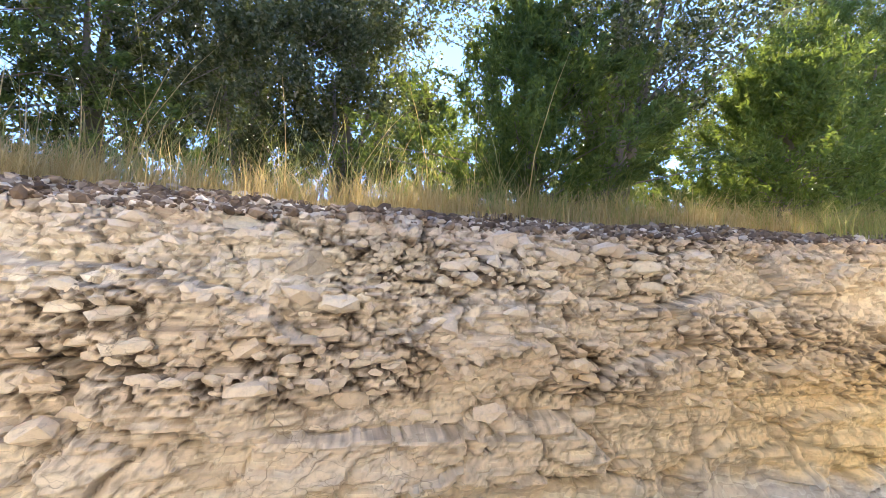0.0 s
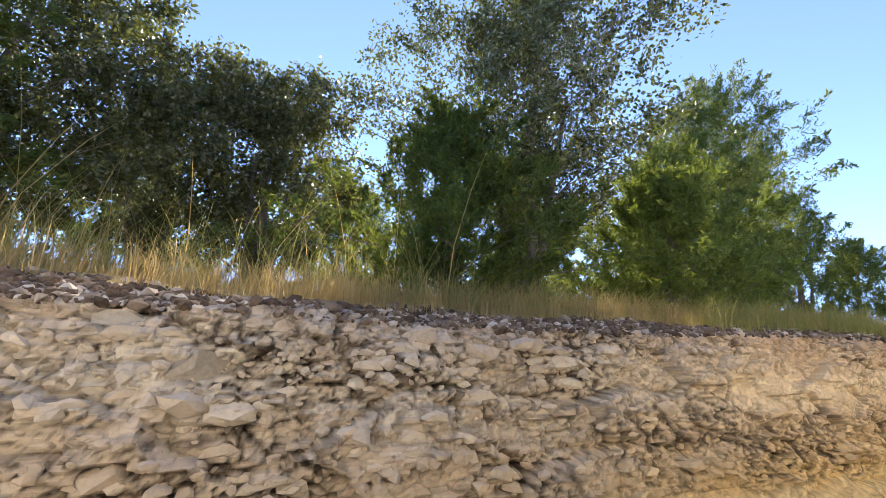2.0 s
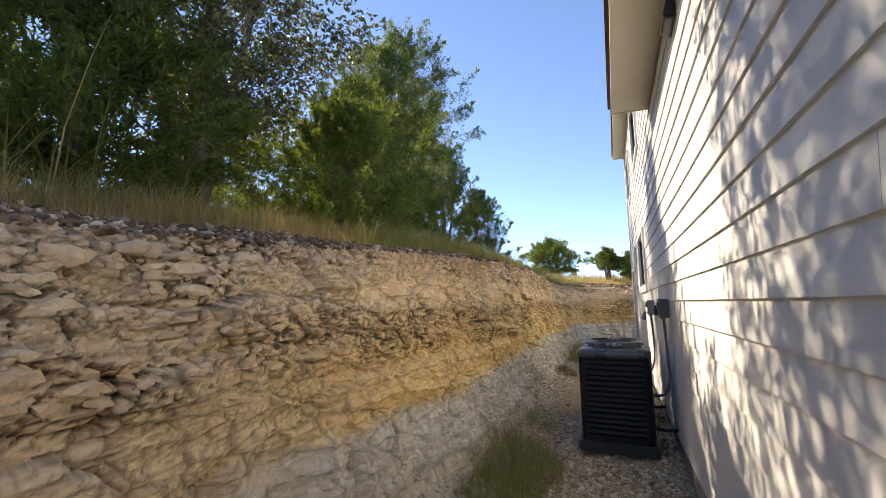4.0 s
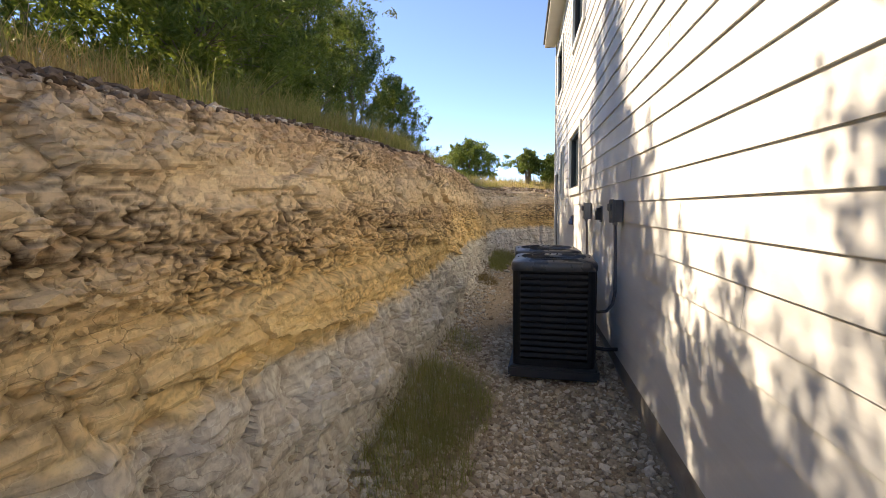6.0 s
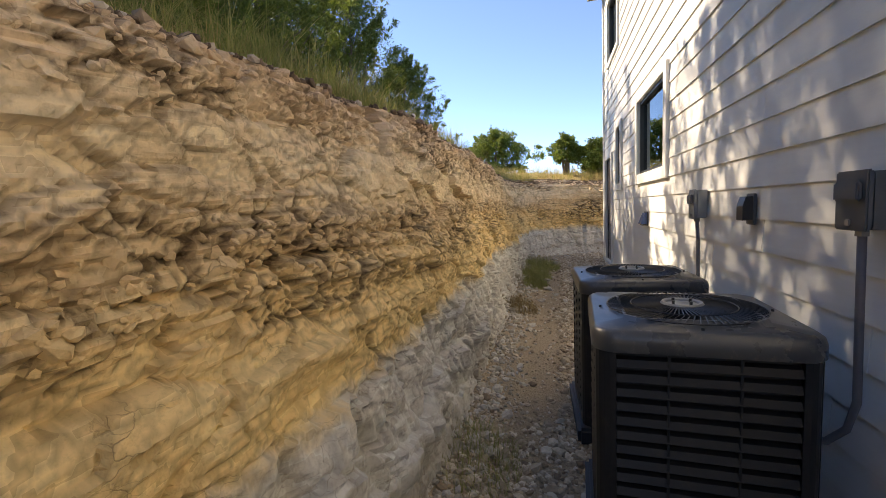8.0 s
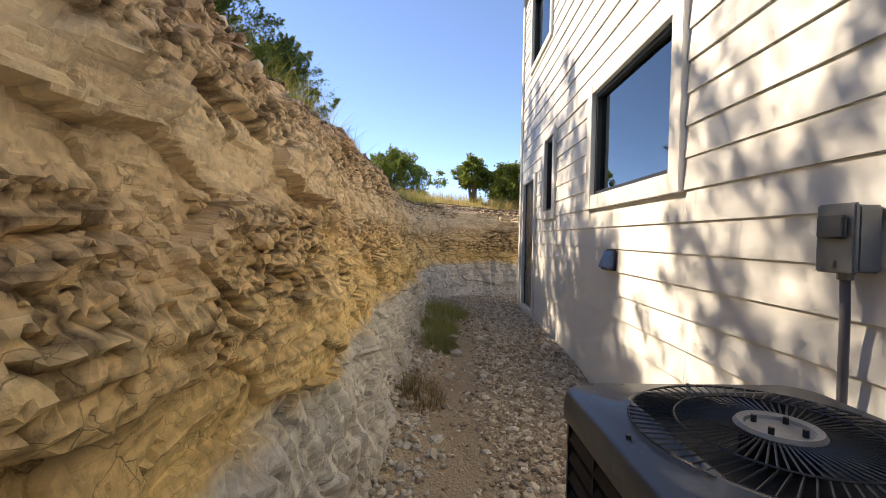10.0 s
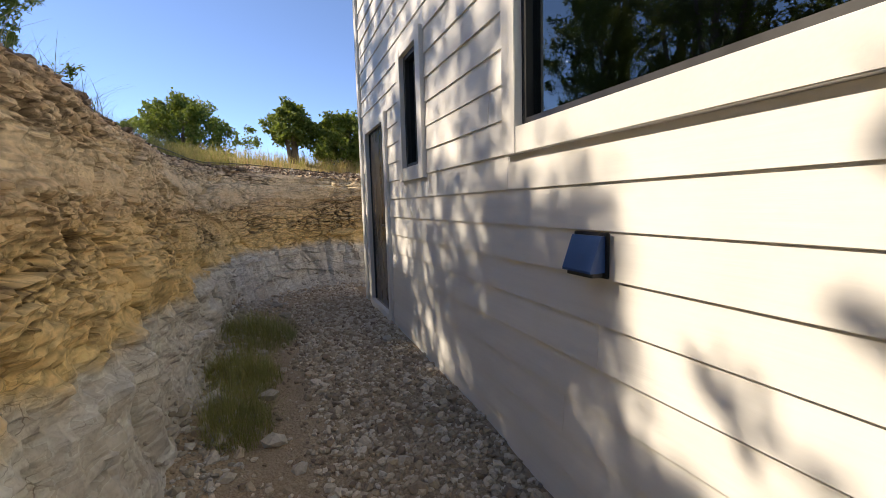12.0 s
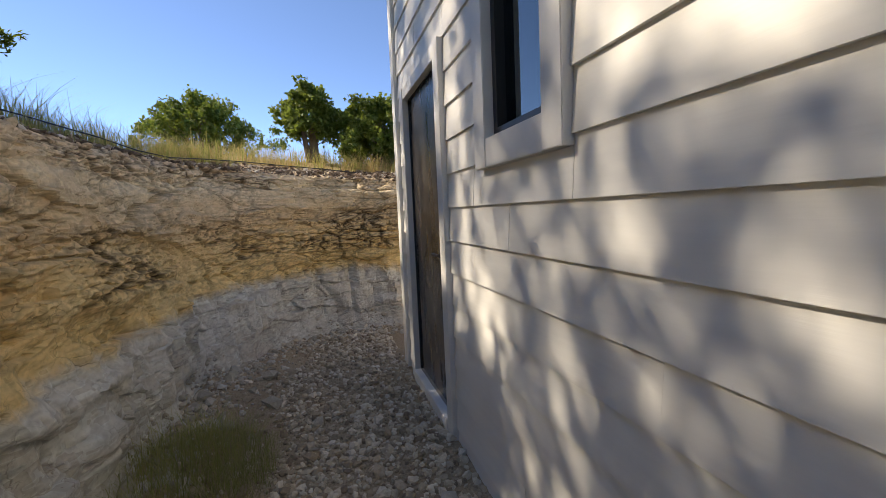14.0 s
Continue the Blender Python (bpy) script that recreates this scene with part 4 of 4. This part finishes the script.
ac = condenser(pose(4.85, 0.06, 0.30, 0, 0, -3), "dark grey air conditioner with louvred sides on black pad")
copy_thing(ac, pose(5.97, 0.07, 0.282, 0, 0, 2))


# ---- plants ----
def leaf_mesh(name, centres, ways, lengths, widths, material):
    """Leaves as folded diamonds: four corners and two faces each."""
    n = len(centres)
    side = np.cross(ways, RNG.normal(0, 1, (n, 3)))
    side /= np.linalg.norm(side, axis=1, keepdims=True) + 1e-9
    up = np.cross(side, ways)
    a = centres - ways * lengths[:, None] * 0.5
    b = centres + side * widths[:, None] * 0.5 + up * widths[:, None] * 0.15
    c = centres + ways * lengths[:, None] * 0.5
    d = centres - side * widths[:, None] * 0.5 + up * widths[:, None] * 0.15
    co = np.stack([a, b, c, d], 1).reshape(-1, 3)
    base = np.arange(n)[:, None] * 4
    return raw_mesh(name, co, np.concatenate([base + [0, 1, 2], base + [0, 2, 3]]), material)


def tree(name, at, height, spread, crown_low, clumps, leaves, leaf, clump_size, material, label, category="tree", cone=False, lean=(0, 0), seed=0, trunk=0.09, sprays=False):
    """A tapered trunk, limbs that reach to the clumps, and a crown of many small leaves with gaps."""
    rnd, rng = random.Random(seed), np.random.default_rng(seed)
    clumps, leaves = int(clumps * 1.7), int(leaves / 1.7)
    ob = thing(name, at, label, category)
    top = Vector((lean[0], lean[1], height))
    spots = []
    while len(spots) < clumps:
        t = rnd.random() ** (1.25 if cone else 0.85)
        z = crown_low + (height - crown_low) * t
        if cone:
            r = spread * (1 - t) ** 0.65 * (0.55 + 0.45 * min(1, t * 6)) + 0.10
        else:
            r = spread * math.sqrt(max(0.02, 1 - (2 * t - 0.9) ** 2 / 1.25))
        a = rnd.uniform(0, 2 * math.pi)
        r *= (rnd.random() ** 0.45) * (1 + 0.30 * math.sin(3 * a + seed) + 0.2 * math.sin(5 * a + 4 * t + seed))
        spots.append(Vector((r * math.cos(a) + top.x * t, r * math.sin(a) + top.y * t, z)))
    wood = bmesh.new()
    steps = 6
    spine = [Vector((top.x * k / steps + rnd.uniform(-0.06, 0.06) * (k > 0), top.y * k / steps + rnd.uniform(-0.06, 0.06) * (k > 0), -0.25 + (height * 0.86 + 0.25) * k / steps)) for k in range(steps + 1)]
    tube(spine, [trunk * (1.25 - 1.12 * k / steps) for k in range(steps + 1)], 8, wood)
    if not cone:
        for k in range(2):
            q = Vector((spread * 0.4 * math.cos(2.6 * k + seed), spread * 0.35 * math.sin(2.6 * k + seed), height * 0.6))
            tube([Vector((0.02, 0, -0.2)), q * 0.4 + Vector((0, 0, -0.1)), q], [trunk * 0.8, trunk * 0.55, trunk * 0.2], 6, wood)
    for p in spots[::2]:
        t = max(0.08, min(0.95, (p.z - (0.5 if not cone else 0.12) * math.hypot(p.x, p.y)) / (height * 0.86)))
        k = min(int(t * steps), steps - 1)
        root = spine[k].lerp(spine[k + 1], t * steps - k)
        mid = root.lerp(p, 0.55) + Vector((rnd.uniform(-0.1, 0.1), rnd.uniform(-0.1, 0.1), rnd.uniform(-0.02, 0.14)))
        r0 = max(0.006, trunk * 0.17 * (1 - t))
        tube([root, mid, p], [r0, r0 * 0.6, 0.004], 5, wood)
    part("trunk", wood, BARK, ob, "grey-brown trunk and limbs", True)
    mids = np.array([p[:] for p in spots])
    n = clumps * leaves
    owner = np.repeat(np.arange(clumps), leaves)
    size = clump_size * rng.uniform(0.6, 1.35, clumps)[owner]
    axis = np.stack([mids[:, 0] - top.x * mids[:, 2] / height, mids[:, 1] - top.y * mids[:, 2] / height, np.full(clumps, spread * (0.55 if sprays else 0.25))], -1) / spread
    axis += rng.normal(0, 0.40, (clumps, 3))
    axis /= np.linalg.norm(axis, axis=1, keepdims=True)
    axis = axis[owner]
    offs = rng.normal(0, 1, (n, 3))
    offs /= np.linalg.norm(offs, axis=1, keepdims=True)
    along = rng.random(n) ** 0.8
    reach = rng.random(n) ** 0.6 * (1 - (0.85 if sprays else 0.5) * along) * (0.85 if sprays else 0.95)
    centres = mids[owner] + axis * ((along - 0.35) * (1.9 if sprays else 1.3) * size)[:, None] + offs * (reach * size)[:, None]
    centres += 0.35 * size[:, None] * np.stack([fbm(centres[:, 0] * 5, centres[:, 2] * 5, 2, 80), fbm(centres[:, 1] * 5, centres[:, 2] * 5, 2, 81), fbm(centres[:, 0] * 5, centres[:, 1] * 5, 2, 82)], -1) * 2
    ways = axis * (0.7 if sprays else 0.1) + offs * 0.4 + rng.normal(0, 0.6, (n, 3))
    ways /= np.linalg.norm(ways, axis=1, keepdims=True)
    crown = new("crown", leaf_mesh("crown", centres, ways, leaf * rng.uniform(0.7, 1.4, n), leaf * (0.28 if sprays else 0.62) * rng.uniform(0.7, 1.3, n), material))
    crown.parent = ob
    return ob


def up_there(x, y):
    """Height of the ground behind the lip."""
    d = y - 1.25 if x < 13.6 else max(x - 13.9, y - 1.1)
    s = x if x < 13 else 14.5
    return float(lip_z(s) + np.interp(d, SLOPE_D, SLOPE_Z))


def grow(kind, x, y, top, spread, seed, label, **more):
    z = up_there(x, y) - 0.05
    base = dict(oak=dict(crown_low=0.6, clumps=110, leaves=400, leaf=0.058, clump_size=0.36, material=OAK_LEAF, category="oak tree"),
                juniper=dict(crown_low=0.15, clumps=120, leaves=330, leaf=0.075, clump_size=0.30, material=JUNIPER, category="juniper", cone=True, sprays=True))[kind]
    base.update(more)
    return tree(dict(oak="oak_tree", juniper="juniper_tree")[kind], (x, y, z), top - z, spread, seed=seed, label=label, **base)


grow("juniper", -3.75, 5.0, 8.0, 1.35, 1, "tall dark green juniper above tall dry grass", clumps=210)
grow("oak", -2.9, 6.0, 6.9, 1.5, 2, "grey-green live oak standing behind tall grass", clumps=110)
grow("oak", -1.3, 6.4, 5.9, 1.2, 3, "small grey-green live oak on the bank", clumps=80)
grow("oak", -0.10, 6.2, 5.8, 0.9, 4, "slim grey-green live oak with open crown", clumps=85)
grow("juniper", 1.65, 4.1, 4.75, 1.45, 5, "dense dark green juniper bush near the lip", clumps=150, clump_size=0.27)
grow("oak", 2.8, 4.2, 8.0, 1.75, 6, "big live oak with thin crown against the sun", clumps=210, leaves=260, crown_low=1.3, trunk=0.12, clump_size=0.36, lean=(0.3, 0))
grow("juniper", 7.25, 4.8, 6.6, 1.15, 14, "green juniper inside the grove", clumps=130, clump_size=0.36, cone=False)
grow("juniper", 4.75, 3.55, 4.65, 1.45, 7, "light green spreading young juniper on the bank", material=JUNIPER_LIGHT, clumps=150)
grow("juniper", 8.6, 4.9, 8.15, 1.65, 8, "tall green juniper at the edge of the grove", clumps=230, clump_size=0.38, cone=False)
grow("juniper", 12.0, 4.9, 6.7, 1.05, 9, "broad green juniper at the edge of the grove", clumps=110, clump_size=0.36, cone=False)
grow("juniper", 13.6, 4.5, 5.6, 1.5, 10, "low dark juniper with a drooping bough", clumps=120, lean=(0.5, -0.2))
grow("oak", 22.0, 2.95, 4.85, 1.45, 11, "round green bush on the far bank", crown_low=0.05, clumps=95, leaves=230, clump_size=0.30, material=JUNIPER_LIGHT, leaf=0.09, category="bush")
grow("oak", 16.0, 0.18, 3.6, 0.42, 12, "small round-topped tree on the far bank", crown_low=0.45, clumps=42, leaves=190, clump_size=0.15, material=JUNIPER_LIGHT, leaf=0.065, category="small tree")
grow("oak", 16.3, -0.95, 3.5, 0.85, 13, "bright green bush behind the house corner", crown_low=0.05, clumps=85, leaves=190, clump_size=0.18, material=JUNIPER_LIGHT, leaf=0.07, category="bush")
for k, (x, y, top, spread) in enumerate(((-7.5, 6.5, 7.5, 2.2), (-10.5, 8, 8.5, 2.6), (6.8, 8.5, 7.0, 2.4), (2.0, 10.0, 6.2, 2.4), (-2.5, 11.0, 6.6, 2.6), (10.6, 7.8, 7.8, 2.0))):
    grow("juniper", x, y, top, spread, 20 + k, "dark juniper farther back in the grove", clumps=130, leaves=260, leaf=0.12, clump_size=0.42)


for k, (x, y, top, spread) in enumerate(((13.2, 7.4, 9.0, 1.2), (14.9, 7.6, 11.0, 1.9), (16.9, 7.8, 11.6, 2.2))):
    grow("oak", x, y, top, spread, 40 + k, "tall live oak at the back of the grove", clumps=70, leaves=115, leaf=0.10, crown_low=1.8, trunk=0.13, clump_size=0.36)


def blades(name, roots, heights, width, material, label, category, bend=0.35, parent=None):
    """Grass: each blade a bent, tapering strip."""
    n = len(roots)
    a = RNG.random(n) * 6.283
    out = np.stack([np.cos(a), np.sin(a), np.zeros(n)], -1)
    side = np.stack([-np.sin(a), np.cos(a), np.zeros(n)], -1)
    lean = heights * bend * RNG.random(n)
    w = width * RNG.uniform(0.6, 1.4, n)
    rows = []
    for t, k in ((0, 1.0), (0.45, 0.8), (0.8, 0.5), (1.0, 0.06)):
        mid = roots + out * (lean * t ** 2)[:, None] + np.array([0, 0, 1.0]) * (heights * (t - 0.12 * t * t))[:, None]
        rows += [mid - side * (w * k)[:, None], mid + side * (w * k)[:, None]]
    co = np.stack(rows, 1).reshape(-1, 3)
    base = np.arange(n)[:, None] * 8
    ob = new(name, raw_mesh(name, co, np.concatenate([base + [2 * k, 2 * k + 1, 2 * k + 3, 2 * k + 2] for k in range(3)]), material))
    ob.parent = parent
    return tagged(ob, label, category, kind="stuff")


def bank_grass():
    def lie(n, s0, s1, d0, d1, power=1.0):
        s = RNG.uniform(s0, s1, n)
        d = d0 + (d1 - d0) * RNG.random(n) ** power
        keep = fbm(s * 1.6, d * 1.6, 3, 90) + 0.30 > RNG.random(n) * 0.55
        return bank_surface(s[keep], np.ones(keep.sum()), d[keep])[0]
    def tufts(p, each, spread):
        q = np.repeat(p, each, axis=0)
        q[:, :2] += RNG.normal(0, spread, (len(q), 2))
        return q
    p = tufts(lie(6500, -5, 17, 0.88, 3.4, 1.3), 12, 0.04)
    blades("dry_grass", p, RNG.uniform(0.08, 0.27, len(p)), 0.0017, DRY_GRASS, "straw-coloured short dry grass on the bank top", "grass", 1.3)
    p = tufts(lie(420, -6, 1.2, 1.6, 4.2), 9, 0.06)
    blades("tall_grass", p, RNG.uniform(0.25, 0.85, len(p)), 0.0028, GREEN_GRASS, "tall green-gold grass stalks below the oaks", "grass", 1.1)
    p = tufts(lie(1500, 2.6, 14, 0.66, 1.25), 10, 0.04)
    blades("lip_grass", p, RNG.uniform(0.08, 0.32, len(p)), 0.0018, GREEN_GRASS, "tan and green grass along the lip", "grass", 1.4)
    p = lie(240, -6, 1.2, 1.5, 3.6)
    blades("dry_stalk", p, RNG.uniform(0.6, 1.15, len(p)), 0.0042, DRY_GRASS, "tall pale dry stalks leaning over the grass", "grass", 0.9)
    p = tufts(lie(1500, 0.6, 17, 1.0, 3.6, 1.2), 12, 0.045)
    blades("green_grass", p, RNG.uniform(0.10, 0.42, len(p)), 0.0020, GREEN_GRASS, "green and tan grass among the bushes", "grass", 1.0)


bank_grass()


def far_grass():
    s, d = RNG.uniform(10, 19, 9000), RNG.uniform(0.9, 7.0, 9000)
    p = bank_surface(s, np.ones(9000), d)[0]
    blades("far_grass", p, RNG.uniform(0.08, 0.28, len(p)), 0.004, GREEN_GRASS, "tan and green grass on the far bank", "grass", 0.6)


far_grass()


def weed(name, x, y, r, h, n, material, label, width=0.0014, bend=1.3):
    a, q = RNG.random(n) * 6.283, r * np.sqrt(RNG.random(n))
    px, py = x + q * np.cos(a), y + q * np.sin(a) * 0.7
    p = np.stack([px, py, ground_at(px, py) - 0.01], -1)
    return blades(name, p, h * RNG.uniform(0.35, 1.1, n) * (1.1 - 0.6 * q / r), width, material, label, "weeds", bend)


weed("weed_clump", 3.9, 0.98, 0.60, 0.42, 2300, GREEN_GRASS, "feathery green weeds at the foot of the bank")
weed("weed_clump", 3.2, 0.98, 0.50, 0.34, 1800, GREEN_GRASS, "sparse green weeds on the gravel")
weed("weed_clump", 5.2, 1.0, 0.35, 0.22, 600, GREEN_GRASS, "low green weeds by the bank")
weed("weed_clump", 9.75, 0.86, 0.28, 0.34, 1100, GREEN_GRASS, "green weed tuft on the dirt")
weed("weed_clump", 10.45, 0.86, 0.36, 0.34, 1500, GREEN_GRASS, "feathery green weeds among pale rocks")
weed("weed_clump", 11.5, 0.80, 0.5, 0.34, 2000, GREEN_GRASS, "green weeds near the bank's foot")
weed("dead_weed", 8.35, 0.98, 0.30, 0.22, 700, DEAD_WEED, "dry reddish-brown dead weeds", 0.0018, 1.3)
weed("dead_weed", 10.6, 0.95, 0.28, 0.14, 300, DEAD_WEED, "dry brown dead weeds", 0.0018, 1.3)


# ---- loose rocks ----
def rock(x, y, size, seed, label, material=PALESTONE):
    bm = unit_stone(seed, 0.55, 7)
    bmesh.ops.subdivide_edges(bm, edges=bm.edges[:], cuts=1)
    for v in bm.verts:
        v.co += 0.04 * noise.noise_vector(v.co * 3 + Vector((seed, 0, 0)))
    me = bpy.data.meshes.new("rock")
    bm.to_mesh(me)
    bm.free()
    me.materials.append(material)
    ob = place(tagged(new("rock", me), label, "rock", "loose rocks on the ground"), pose(x, y, float(ground_at(np.float64(x), np.float64(y))) + size * 0.12, 0, 0, seed * 37) @ Matrix.Diagonal((size, size, size, 1)))
    return ob


for k, (x, y, size) in enumerate(((10.1, 0.70, 0.17), (9.55, 0.66, 0.14), (9.3, 0.55, 0.10), (8.1, -0.36, 0.20), (11.0, 0.75, 0.12), (12.3, 0.55, 0.16), (12.0, 0.78, 0.13), (8.9, 0.75, 0.11),
                                  (9.0, 0.42, 0.09), (11.9, 0.25, 0.12), (12.8, 0.62, 0.18), (10.9, -0.30, 0.12), (5.3, 0.95, 0.12), (7.6, 0.85, 0.10), (7.0, 0.9, 0.08), (12.4, 1.0, 0.15))):
    rock(x, y, size, 50 + k, "pale limestone rock lying on the gravel strip")


# ---- a cable along the lip ----
def lip_cable():
    s = np.arange(9.2, 15.2, 0.3)
    co, _ = bank_surface(s, np.ones(len(s)), np.full(len(s), 0.66))
    co[:, 2] += 0.03 + 0.05 * np.abs(np.sin(s * 1.9))
    ob = thing("cable", tuple(co[0]), "thin black cable lying along the lip of the bank", "cable")
    part("sheath", tube([Vector(p - co[0]) for p in co], 0.005, 6), BLACK_FRAME, ob, "", True)


lip_cable()

# ---- a house far behind the grove ----
def far_house():
    ob = thing("far_house", (52, 11.9, 2.6), "distant grey house roof beyond the grove", "house")
    part("wall", box(-3, 3, -1.6, 1.6, 0, 3.6), TRIM, ob)
    part("roof", prism([(-2.0, 3.6), (0, 4.5), (2.0, 3.6)], "x", -3.3, 3.3), ROOFING, ob)


far_house()

# ---- stones of the bank, one by one ----
def bank_stones():
    meshes = []
    for k in range(12):
        bm = unit_stone(200 + k, 0.5, 6)
        me = bpy.data.meshes.new("stone")
        bm.to_mesh(me)
        bm.free()
        me.materials.append(ROCK)
        meshes.append(me)
    n = 300
    s = RNG.uniform(-2.6, 1.8, n)
    f = np.concatenate([RNG.uniform(0.66, 0.99, 230), RNG.uniform(0.60, 0.75, 70)])
    co, _ = bank_surface(s, f, np.interp(f, PROFILE_F, PROFILE_D))
    for i in range(n):
        size = float(np.clip(RNG.lognormal(-2.35, 0.38), 0.05, 0.20))
        ob = new("stone", meshes[i % 12])
        ob.parent = bank
        ob.matrix_basis = Matrix.Translation(co[i]) @ pose(0, 0, 0, RNG.uniform(-14, 14), RNG.uniform(-14, 14), RNG.uniform(-25, 25) + 180 * (i % 2)) @ Matrix.Diagonal((size, size * 0.55, size * 0.8, 1))


bank_stones()
siding()
